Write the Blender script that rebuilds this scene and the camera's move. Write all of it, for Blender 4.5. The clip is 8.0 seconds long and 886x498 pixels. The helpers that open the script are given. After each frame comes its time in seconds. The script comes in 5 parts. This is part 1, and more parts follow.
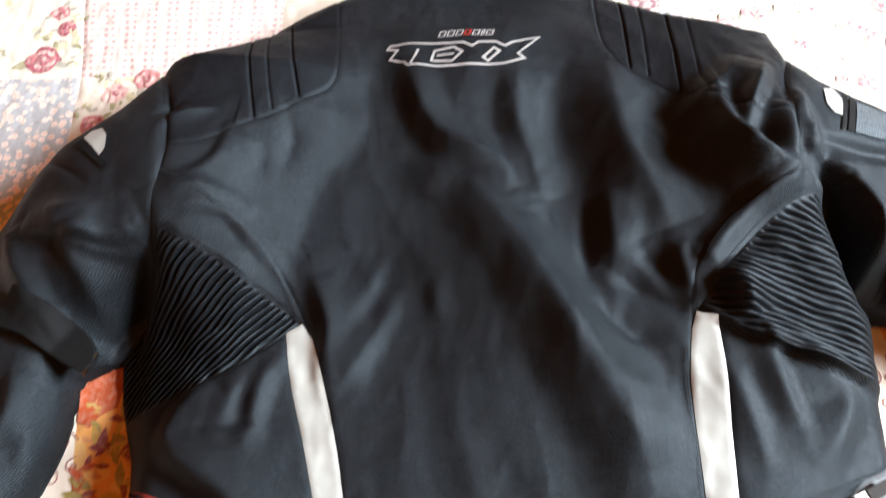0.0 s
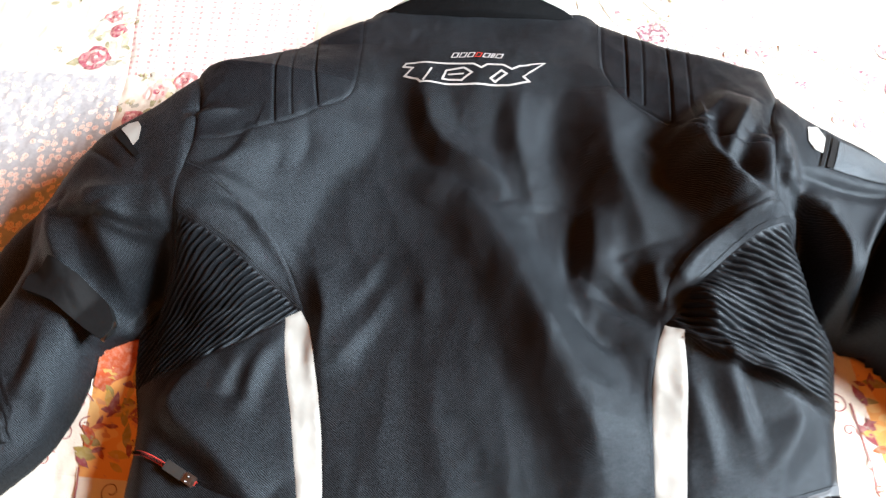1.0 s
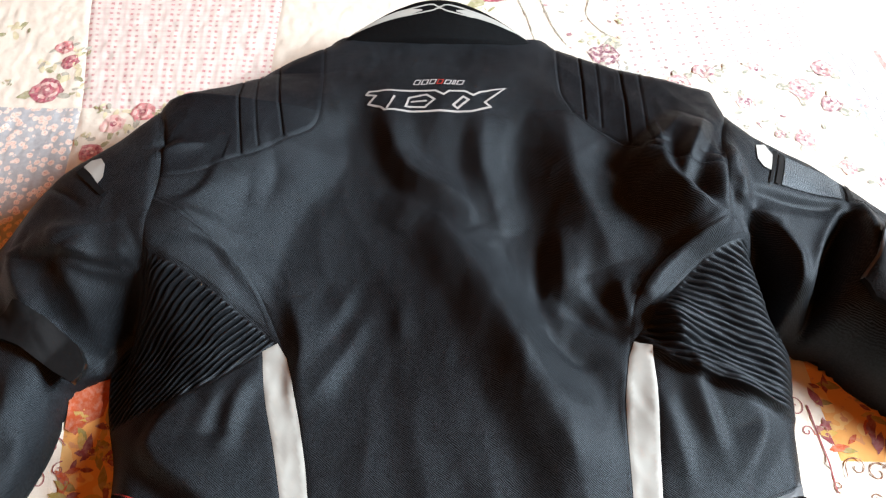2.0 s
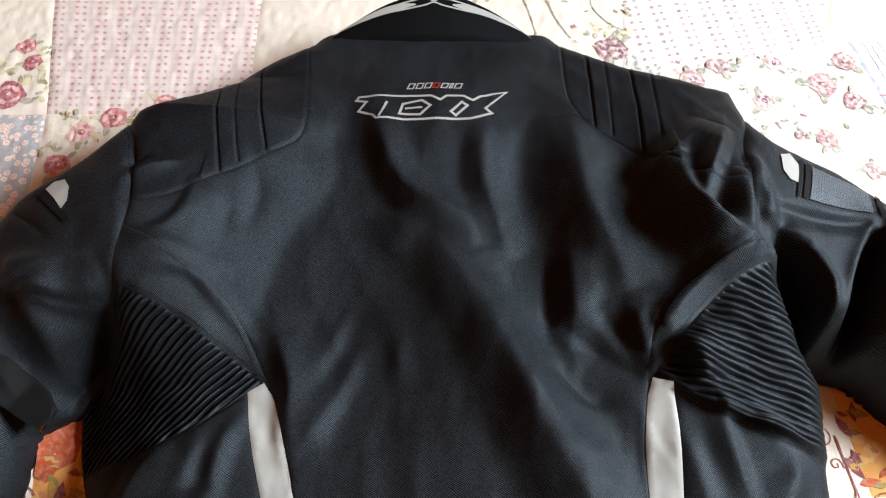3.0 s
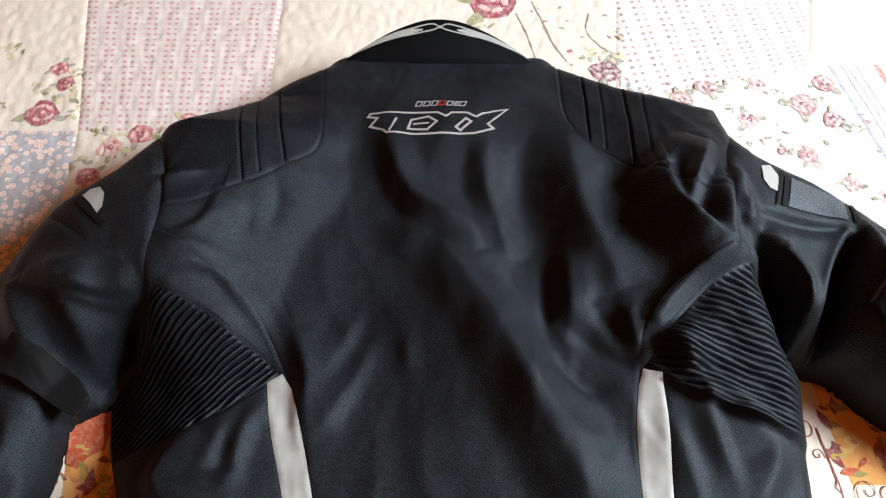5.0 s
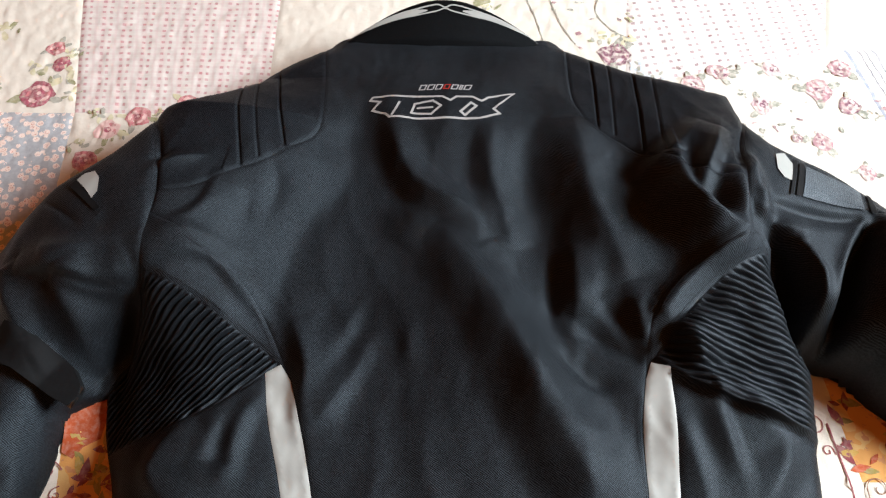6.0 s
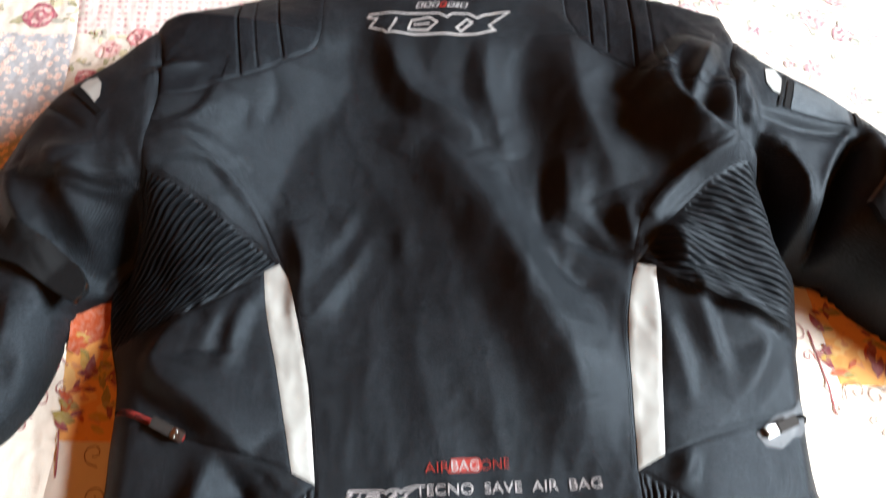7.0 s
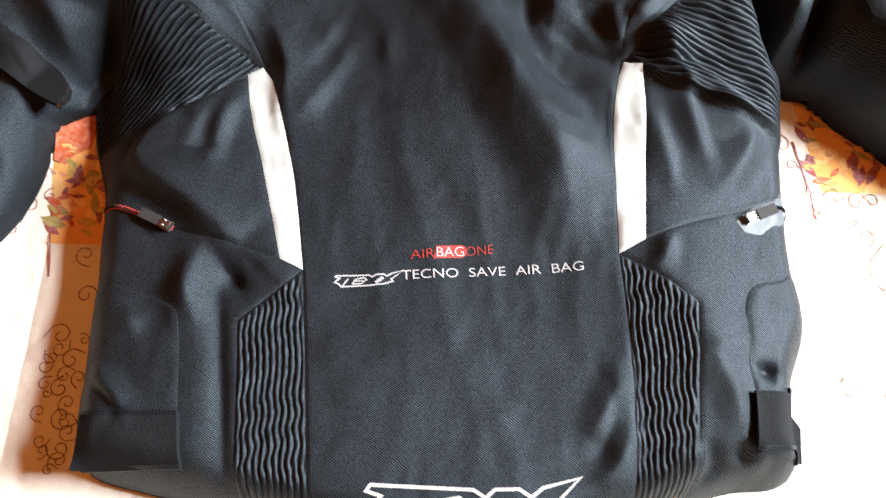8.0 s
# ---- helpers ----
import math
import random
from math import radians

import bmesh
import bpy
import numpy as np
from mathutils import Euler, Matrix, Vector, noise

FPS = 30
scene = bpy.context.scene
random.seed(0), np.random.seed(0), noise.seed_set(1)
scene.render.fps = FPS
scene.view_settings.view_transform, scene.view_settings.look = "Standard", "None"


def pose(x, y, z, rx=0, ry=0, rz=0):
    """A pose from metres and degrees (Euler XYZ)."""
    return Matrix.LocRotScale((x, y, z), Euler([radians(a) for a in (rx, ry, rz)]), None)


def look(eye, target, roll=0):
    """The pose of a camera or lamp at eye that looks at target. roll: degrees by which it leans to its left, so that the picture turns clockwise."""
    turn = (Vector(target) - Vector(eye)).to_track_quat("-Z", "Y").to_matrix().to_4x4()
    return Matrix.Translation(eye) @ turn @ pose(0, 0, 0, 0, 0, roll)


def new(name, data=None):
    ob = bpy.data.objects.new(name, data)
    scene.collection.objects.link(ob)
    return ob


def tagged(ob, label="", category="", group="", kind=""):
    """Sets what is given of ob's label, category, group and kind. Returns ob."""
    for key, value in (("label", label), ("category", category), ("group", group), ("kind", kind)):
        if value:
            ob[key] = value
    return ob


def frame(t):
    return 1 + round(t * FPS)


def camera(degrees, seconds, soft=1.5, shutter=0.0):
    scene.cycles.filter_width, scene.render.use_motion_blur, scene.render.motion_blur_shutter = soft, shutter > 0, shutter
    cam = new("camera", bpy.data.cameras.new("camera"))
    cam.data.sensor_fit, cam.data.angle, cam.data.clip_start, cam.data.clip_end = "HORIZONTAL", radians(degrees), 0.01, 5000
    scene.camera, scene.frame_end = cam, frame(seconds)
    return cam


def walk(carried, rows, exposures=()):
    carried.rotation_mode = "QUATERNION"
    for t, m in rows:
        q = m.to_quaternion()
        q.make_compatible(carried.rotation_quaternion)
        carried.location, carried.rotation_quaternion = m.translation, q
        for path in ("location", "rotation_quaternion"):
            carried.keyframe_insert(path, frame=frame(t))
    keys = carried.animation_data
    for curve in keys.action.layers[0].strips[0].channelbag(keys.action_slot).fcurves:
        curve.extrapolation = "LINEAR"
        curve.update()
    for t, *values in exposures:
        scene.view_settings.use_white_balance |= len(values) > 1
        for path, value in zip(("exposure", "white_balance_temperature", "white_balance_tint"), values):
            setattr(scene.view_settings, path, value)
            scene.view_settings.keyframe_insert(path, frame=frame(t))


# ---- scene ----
cam = camera(63.9, 8.0, soft=1.2, shutter=0.5)
PATH = [
    (0, (0.013, -0.016, 0.524), (-0.027, 0.917, -1.244), -2.7),
    (0.1, (0.013, -0.017, 0.53), (-0.037, 0.883, -1.255), -3.2),
    (0.3, (0.029, -0.026, 0.538), (-0.035, 0.897, -1.235), -3.3),
    (0.5, (0.03, -0.034, 0.542), (-0.05, 0.899, -1.226), -3.3),
    (0.7, (0.035, -0.039, 0.546), (-0.08, 0.922, -1.205), -4.0),
    (0.9, (0.039, -0.044, 0.551), (-0.098, 0.94, -1.185), -4.2),
    (1, (0.048, -0.046, 0.554), (-0.093, 0.932, -1.185), -3.6),
    (1.2, (0.054, -0.049, 0.562), (-0.1, 0.932, -1.174), -2.8),
    (1.5, (0.062, -0.052, 0.567), (-0.095, 0.946, -1.16), -4.0),
    (1.7, (0.047, -0.049, 0.572), (0.007, 0.954, -1.157), 0.3),
    (2.8, (0.018, 0.01, 0.556), (0.046, 0.964, -1.201), 2.0),
    (3, (0.022, 0.021, 0.549), (0.05, 0.953, -1.22), 2.0),
    (3.5, (0.023, 0.02, 0.553), (0.046, 0.971, -1.206), 1.7),
    (4, (0.022, -0.001, 0.562), (0.049, 0.986, -1.178), 2.2),
    (4.2, (0.031, -0.012, 0.569), (0.046, 0.985, -1.164), 1.6),
    (4.3, (0.028, -0.015, 0.569), (0.133, 0.964, -1.172), 6.2),
    (4.4, (0.024, -0.018, 0.575), (0.083, 0.967, -1.165), 3.2),
    (4.5, (0.027, -0.022, 0.576), (0.07, 0.99, -1.149), 2.6),
    (4.7, (0.022, -0.022, 0.576), (0.048, 0.995, -1.145), 1.9),
    (5.8, (0.017, -0.003, 0.568), (0.031, 0.952, -1.189), 1.6),
    (6, (0.02, -0.007, 0.565), (0.029, 0.957, -1.187), 1.5),
    (6.2, (0.021, -0.009, 0.565), (0.026, 0.929, -1.202), 1.3),
    (6.5, (0.022, -0.013, 0.564), (0.021, 0.928, -1.2), 0.9),
    (6.6, (0.023, -0.022, 0.562), (0.023, 0.936, -1.194), 1.1),
    (6.8, (0.024, -0.041, 0.557), (0.026, 0.9, -1.208), 1.5),
    (7, (0.027, -0.063, 0.553), (0.034, 0.84, -1.231), 1.9),
    (7.1, (0.026, -0.077, 0.548), (0.035, 0.807, -1.246), 1.9),
    (7.2, (0.021, -0.08, 0.545), (0.056, 0.73, -1.283), 4.0),
    (7.4, (0.035, -0.119, 0.529), (0.034, 0.661, -1.313), 1.7),
    (7.5, (0.035, -0.127, 0.525), (0.055, 0.622, -1.329), 3.1),
    (7.7, (0.04, -0.143, 0.519), (0.021, 0.602, -1.337), 0.0),
    (8, (0.036, -0.15, 0.517), (0.063, 0.562, -1.352), 3.3),
]
walk(cam, [(t, look(eye, target, roll)) for t, eye, target, roll in PATH],
     [(0, -0.3), (0.5, 0.04), (1.0, 0.0), (1.5, -0.36), (1.7, -0.45), (2.8, -0.97), (3.5, -0.95), (4.7, -1.06), (5.8, -1.01), (6.5, -0.83), (7, -0.42), (7.5, 0.1), (8, 0.13)])

# ---- light: a bright window in the wall beside the bed, unseen orange walls tint its bounce ----
world = bpy.data.worlds.new("sky")
scene.world = world
world.use_nodes = True
sky = world.node_tree.nodes.new("ShaderNodeTexSky")
sky.sky_type, sky.sun_disc = "NISHITA", False
sky.sun_elevation, sky.sun_rotation = radians(42), radians(60)
world.node_tree.links.new(sky.outputs[0], world.node_tree.nodes["Background"].inputs[0])
world.node_tree.nodes["Background"].inputs[1].default_value = 0.1

WIN_Y, WIN_Z, WIN_W, WIN_H, WALL_X = 0.24, 1.52, 0.9, 0.80, 2.2
lamp = bpy.data.lights.new("window_daylight", "AREA")
lamp.shape, lamp.size, lamp.size_y = "RECTANGLE", WIN_W, WIN_H
lamp.energy, lamp.color = 440, (0.88, 0.94, 1.0)
new("window_daylight", lamp).matrix_world = look((WALL_X + 0.02, WIN_Y, WIN_Z), (0.0, 0.1, 0.1))


# ---- materials ----
def node_material(name):
    m = bpy.data.materials.new(name)
    m.use_nodes = True
    return m, m.node_tree, m.node_tree.nodes["Principled BSDF"]


def add(tree, kind, **inputs):
    n = tree.nodes.new(kind)
    for key, value in inputs.items():
        n.inputs[key.replace("_", " ")].default_value = value
    return n


def calc(tree, op, a, b=None, c=None):
    n = tree.nodes.new("ShaderNodeMath")
    n.operation = op
    for i, v in enumerate((a, b, c)):
        if v is None:
            continue
        if isinstance(v, (int, float)):
            n.inputs[i].default_value = v
        else:
            tree.links.new(v, n.inputs[i])
    return n.outputs[0]


def blend(tree, fac, a, b, kind="MIX"):
    n = tree.nodes.new("ShaderNodeMix")
    n.data_type, n.blend_type = "RGBA", kind
    for i, v in ((0, fac), (6, a), (7, b)):
        if isinstance(v, (tuple, int, float)):
            n.inputs[i].default_value = (*v, 1) if isinstance(v, tuple) else v
        else:
            tree.links.new(v, n.inputs[i])
    return n.outputs[2]


def noise_of(tree, vector, scale, detail=3.0, rough=0.5):
    n = add(tree, "ShaderNodeTexNoise", Scale=scale, Detail=detail, Roughness=rough)
    tree.links.new(vector, n.inputs["Vector"])
    return n.outputs["Fac"]


def bump(tree, height, bsdf, strength, distance):
    n = add(tree, "ShaderNodeBump", Strength=strength, Distance=distance)
    tree.links.new(height, n.inputs["Height"])
    tree.links.new(n.outputs[0], bsdf.inputs["Normal"])


def woven(name, dark, light, pitch=0.0011, rough=0.5, slant=(1.0, 1.35), relief=0.0004, sheen=0.0, stain=0.25, spec=0.5):
    """Twill cloth: slanting ribs crossed by threads, with uneven wear."""
    m, tree, bsdf = node_material(name)
    geo = tree.nodes.new("ShaderNodeNewGeometry")
    pos = geo.outputs["Position"]
    xyz, lie = tree.nodes.new("ShaderNodeSeparateXYZ"), tree.nodes.new("ShaderNodeSeparateXYZ")
    tree.links.new(pos, xyz.inputs[0])
    tree.links.new(geo.outputs["True Normal"], lie.inputs[0])
    level = tree.nodes.new("ShaderNodeClamp").outputs[0]
    tree.links.new(calc(tree, "MULTIPLY_ADD", lie.outputs[2], 3.5, -0.9), level.node.inputs[0])
    x, y = xyz.outputs[0], xyz.outputs[1]
    s = 2 * math.pi / pitch
    # the threads wander, so that the ribs never run quite even
    stray = calc(tree, "MULTIPLY", noise_of(tree, pos, 75, 3, 0.6), 22.0)
    along = calc(tree, "SINE", calc(tree, "MULTIPLY_ADD", calc(tree, "ADD", calc(tree, "MULTIPLY", x, slant[0]), calc(tree, "MULTIPLY", y, slant[1])), s, stray))
    cross = calc(tree, "SINE", calc(tree, "MULTIPLY_ADD", calc(tree, "SUBTRACT", calc(tree, "MULTIPLY", x, slant[1]), calc(tree, "MULTIPLY", y, slant[0])), s * 0.8, stray))
    rib = calc(tree, "MULTIPLY_ADD", calc(tree, "MULTIPLY", cross, 0.35), 1.0, along)
    rib = calc(tree, "MULTIPLY_ADD", calc(tree, "MULTIPLY", rib, level), 0.37, 0.5)
    thread = calc(tree, "MULTIPLY", calc(tree, "POWER", calc(tree, "MAXIMUM", rib, 0.0), 2.0), 1.7)
    wear = noise_of(tree, pos, 14, 4)
    fine = noise_of(tree, pos, 900, 2)
    yarn = calc(tree, "MULTIPLY_ADD", noise_of(tree, pos, 420, 3, 0.7), 2.2, -0.35)
    tone = blend(tree, calc(tree, "MULTIPLY", calc(tree, "MULTIPLY", thread, yarn), calc(tree, "MULTIPLY_ADD", wear, 1.2, 0.1)), dark, light)
    tree.links.new(tone, bsdf.inputs["Base Color"])
    tree.links.new(calc(tree, "MULTIPLY_ADD", wear, stain, rough - stain / 2), bsdf.inputs["Roughness"])
    gloss = calc(tree, "MULTIPLY", calc(tree, "MULTIPLY_ADD", rib, 1.5, 0.25), calc(tree, "MULTIPLY_ADD", noise_of(tree, pos, 700, 2, 0.7), 1.6, 0.2))
    tree.links.new(calc(tree, "MULTIPLY", gloss, spec), bsdf.inputs["Specular IOR Level"])
    bsdf.inputs["Specular Tint"].default_value = (0.74, 0.89, 1.0, 1)
    bsdf.inputs["Sheen Weight"].default_value = sheen
    bsdf.inputs["Sheen Roughness"].default_value = 0.4
    bump(tree, calc(tree, "MULTIPLY_ADD", fine, 0.5, rib), bsdf, 0.5, relief)
    return m


def plain(name, colour, rough=0.5, metal=0.0, mottle=0.15, scale=60.0, relief=0.0, spec=0.5):
    m, tree, bsdf = node_material(name)
    pos = tree.nodes.new("ShaderNodeNewGeometry").outputs["Position"]
    n = noise_of(tree, pos, scale, 5)
    low = tuple(c * (1 - mottle) for c in colour)
    high = tuple(min(1, c * (1 + mottle)) for c in colour)
    tree.links.new(blend(tree, n, low, high), bsdf.inputs["Base Color"])
    tree.links.new(calc(tree, "MULTIPLY_ADD", n, 0.2, rough - 0.1), bsdf.inputs["Roughness"])
    bsdf.inputs["Metallic"].default_value = metal
    bsdf.inputs["Specular IOR Level"].default_value = spec
    if relief:
        bump(tree, n, bsdf, 0.6, relief)
    return m


CLOTH = woven("black_twill", (0.0003, 0.0003, 0.0004), (0.0255, 0.0310, 0.0375), pitch=0.0019, rough=0.58, relief=0.00040, spec=0.27)
CLOTH_FINE = woven("black_fine_cloth", (0.0003, 0.0003, 0.0004), (0.0170, 0.0200, 0.0250), pitch=0.0020, rough=0.55, relief=0.00025, spec=0.20)
PLEAT = woven("black_pleated_cloth", (0.0008, 0.0008, 0.0010), (0.0105, 0.0126, 0.0158), pitch=0.0014, rough=0.52, relief=0.0002, spec=0.28)
MESH_GREY = woven("grey_ribbed_mesh", (0.020, 0.025, 0.029), (0.105, 0.122, 0.135), pitch=0.0016, rough=0.55, slant=(0.35, 1.0), relief=0.0005)
COLLAR = woven("black_collar_cloth", (0.002, 0.002, 0.002), (0.0035, 0.0035, 0.0038), pitch=0.0012, rough=0.6, relief=0.0002, spec=0.1)
SILVER = plain("silver_reflective_tape", (0.335, 0.350, 0.328), 0.5, 0.0, 0.14, 45, 0.0004)
PRINT = plain("silver_print", (0.3276, 0.3276, 0.3198), 0.5, 0.0, 0.06, 200)
WHITE_PRINT = plain("white_print", (0.3276, 0.3276, 0.3276), 0.5, 0.0, 0.05, 200)
RED_PRINT = plain("red_print", (0.2808, 0.0234, 0.0156), 0.5, 0.0, 0.1, 200)
VELCRO = plain("black_velcro", (0.0078, 0.0085, 0.0095), 0.9, 0.0, 0.95, 700, 0.0008, 0.14)
BINDING = plain("black_binding", (0.007, 0.0075, 0.008), 0.7, 0.0, 0.4, 300, 0.0002, 0.1)
STITCH = plain("black_thread", (0.007, 0.007, 0.008), 0.7, 0.0, 0.3, 500, 0.0, 0.15)
STEEL = plain("worn_zip_metal", (0.26, 0.255, 0.245), 0.34, 1.0, 0.2, 200)
PULL = plain("dark_zip_pull", (0.030, 0.028, 0.026), 0.7, 0.0, 0.3, 150, 0.0, 0.12)
RED_TAPE = plain("red_zip_tape", (0.5, 0.04, 0.025), 0.7, 0.0, 0.2, 400, 0.0003)
GREY_TAPE = plain("grey_zip_garage", (0.055, 0.064, 0.072), 0.6, 0.0, 0.15, 300, 0.0002)
LINING = plain("black_lining", (0.01, 0.01, 0.01), 0.8)
CREAM = (0.69, 0.645, 0.555)


def quilt_cloth(name, draw=None, ground=CREAM):
    """Cotton with fine threads; draw(tree, u, v, ground) adds the print on the cloth's own measure."""
    m, tree, bsdf = node_material(name)
    uv = tree.nodes.new("ShaderNodeUVMap").outputs[0]
    xyz = tree.nodes.new("ShaderNodeSeparateXYZ")
    tree.links.new(uv, xyz.inputs[0])
    n = noise_of(tree, uv, 25, 5)
    fine = noise_of(tree, uv, 900, 3)
    colour = blend(tree, n, tuple(c * 0.93 for c in ground), tuple(min(1, c * 1.06) for c in ground))
    if draw:
        colour = draw(tree, xyz.outputs[0], xyz.outputs[1], colour, uv)
    tree.links.new(colour, bsdf.inputs["Base Color"])
    bsdf.inputs["Roughness"].default_value = 0.85
    bsdf.inputs["Specular IOR Level"].default_value = 0.2
    bump(tree, calc(tree, "MULTIPLY_ADD", fine, 0.3, noise_of(tree, uv, 110, 4)), bsdf, 0.5, 0.0012)
    return m


def draw_plaid(pitch_u, pitch_v, dash, tint, lean=0.0):
    """Columns of short dashes in pairs over a faint grid; lean: how far the columns slant."""
    def draw(tree, u, v, ground, uv):
        wob = calc(tree, "MULTIPLY_ADD", noise_of(tree, uv, 38, 3), 0.005, calc(tree, "MULTIPLY", v, lean))
        u2 = calc(tree, "ADD", wob, u)
        v2 = calc(tree, "MULTIPLY_ADD", noise_of(tree, uv, 45, 2), 0.005, v)
        fu = calc(tree, "FRACT", calc(tree, "DIVIDE", u2, pitch_u))
        fv = calc(tree, "FRACT", calc(tree, "DIVIDE", v2, pitch_v))

        def line(f, at, half, soft):
            n = tree.nodes.new("ShaderNodeMapRange")
            n.interpolation_type = "SMOOTHSTEP"
            tree.links.new(calc(tree, "ABSOLUTE", calc(tree, "SUBTRACT", f, at)), n.inputs[0])
            n.inputs[1].default_value, n.inputs[2].default_value, n.inputs[3].default_value, n.inputs[4].default_value = half, half + soft, 1.0, 0.0
            return n.outputs[0]
        col = calc(tree, "MAXIMUM", line(fu, 0.22, 0.055, 0.05), line(fu, 0.56, 0.045, 0.05))
        wide = calc(tree, "MAXIMUM", line(fu, 0.22, 0.09, 0.1), line(fu, 0.86, 0.03, 0.06))
        row = line(fv, 0.5, 0.13, 0.12)
        thin = line(fv, 0.02, 0.05, 0.08)
        ink = calc(tree, "MULTIPLY_ADD", noise_of(tree, uv, 120, 3, 0.7), 1.7, -0.15)
        faint = blend(tree, calc(tree, "MULTIPLY", wide, 0.28), ground, tint)
        faint = blend(tree, calc(tree, "MULTIPLY", row, 0.22), faint, tint)
        faint = blend(tree, calc(tree, "MULTIPLY", thin, 0.12), faint, tint)
        full = tree.nodes.new("ShaderNodeClamp").outputs[0]
        tree.links.new(calc(tree, "MULTIPLY", calc(tree, "MULTIPLY", col, row), ink), full.node.inputs[0])
        return blend(tree, calc(tree, "MULTIPLY", full, 0.85), faint, dash)
    return draw


def draw_sprigs(tree, u, v, ground, uv):
    """Small pale blossoms close together on slate blue."""
    vor = add(tree, "ShaderNodeTexVoronoi", Scale=128.0, Randomness=0.85)
    tree.links.new(uv, vor.inputs["Vector"])
    d = calc(tree, "MULTIPLY_ADD", noise_of(tree, uv, 520, 3, 0.7), 0.45, calc(tree, "SUBTRACT", vor.outputs["Distance"], 0.06))
    petal = blend(tree, noise_of(tree, uv, 330, 2), (0.84, 0.74, 0.66), (0.72, 0.52, 0.45))
    slate = blend(tree, noise_of(tree, uv, 260, 3), (0.24, 0.27, 0.31), (0.46, 0.49, 0.52))
    flower = blend(tree, calc(tree, "LESS_THAN", d, 0.62), slate, petal)
    speck = calc(tree, "MULTIPLY", calc(tree, "LESS_THAN", d, 0.48), calc(tree, "GREATER_THAN", noise_of(tree, uv, 640, 2), 0.54))
    heart = blend(tree, calc(tree, "MULTIPLY", speck, 0.8), flower, (0.52, 0.20, 0.15))
    return blend(tree, 0.14, heart, ground)


def draw_leaves(tree, u, v, ground, uv):
    """Ochre and wine-red foliage printed on tan-orange, deepened to put warm shade into the colour."""
    a = noise_of(tree, uv, 30, 2)
    c = blend(tree, calc(tree, "GREATER_THAN", a, 0.53), ground, (0.76, 0.50, 0.20))
    return blend(tree, calc(tree, "GREATER_THAN", noise_of(tree, uv, 90, 3), 0.6), c, (0.62, 0.30, 0.14))


def draw_stripes(tree, u, v, ground, uv):
    """Slanting uneven stripes in washed blue, grey and red."""
    w = calc(tree, "MULTIPLY_ADD", noise_of(tree, uv, 40, 4), 0.007, calc(tree, "MULTIPLY_ADD", v, 0.12, u))
    f = calc(tree, "FRACT", calc(tree, "DIVIDE", calc(tree, "SUBTRACT", w, 0.037), 0.17))
    c = ground
    for at, half, tone in ((0.16, 0.012, (0.22, 0.27, 0.36)), (0.235, 0.005, (0.10, 0.11, 0.16)), (0.28, 0.0045, (0.10, 0.11, 0.16)), (0.33, 0.006, (0.2, 0.22, 0.26)), (0.465, 0.018, (0.50, 0.14, 0.14)), (0.66, 0.008, (0.22, 0.27, 0.36)), (0.76, 0.014, (0.50, 0.14, 0.14))):
        band = calc(tree, "LESS_THAN", calc(tree, "ABSOLUTE", calc(tree, "SUBTRACT", f, at)), half)
        c = blend(tree, calc(tree, "MULTIPLY", band, calc(tree, "MULTIPLY_ADD", noise_of(tree, uv, 150, 3), 0.9, 0.3)), c, tone)
    return c


def printed(name, colour, bare=0.75):
    """Ink soaked unevenly into cotton, with the cloth showing through."""
    m, tree, bsdf = node_material(name)
    pos = tree.nodes.new("ShaderNodeNewGeometry").outputs["Position"]
    soak = tree.nodes.new("ShaderNodeClamp").outputs[0]
    tree.links.new(calc(tree, "MULTIPLY_ADD", noise_of(tree, pos, 210, 4, 0.65), 3.4, -1.45), soak.node.inputs[0])
    tone = blend(tree, noise_of(tree, pos, 90, 3), tuple(c * 0.7 for c in colour), tuple(min(1, c * 1.3) for c in colour))
    tree.links.new(blend(tree, calc(tree, "MULTIPLY", soak, bare), tone, CREAM), bsdf.inputs["Base Color"])
    bsdf.inputs["Roughness"].default_value = 0.85
    bsdf.inputs["Specular IOR Level"].default_value = 0.2
    return m


Q_CREAM = quilt_cloth("cream_cotton")
Q_PLAID = quilt_cloth("red_dashed_check", draw_plaid(0.0225, 0.0088, (0.47, 0.17, 0.19), (0.62, 0.43, 0.42)), (0.66, 0.62, 0.57))
Q_PLAID_PALE = quilt_cloth("grey_rose_dashed_check", draw_plaid(0.0270, 0.0098, (0.20, 0.095, 0.11), (0.62, 0.52, 0.52), 0.28), (0.78, 0.74, 0.68))
Q_SPRIG = quilt_cloth("slate_blossom_print", draw_sprigs)
# the leaf ground is a stronger orange than its print, to carry the jacket's shade
Q_LEAF = quilt_cloth("shade_tinted_leaf_print", draw_leaves, (0.74, 0.38, 0.12))
Q_STRIPE = quilt_cloth("striped_print", draw_stripes, (0.78, 0.74, 0.66))
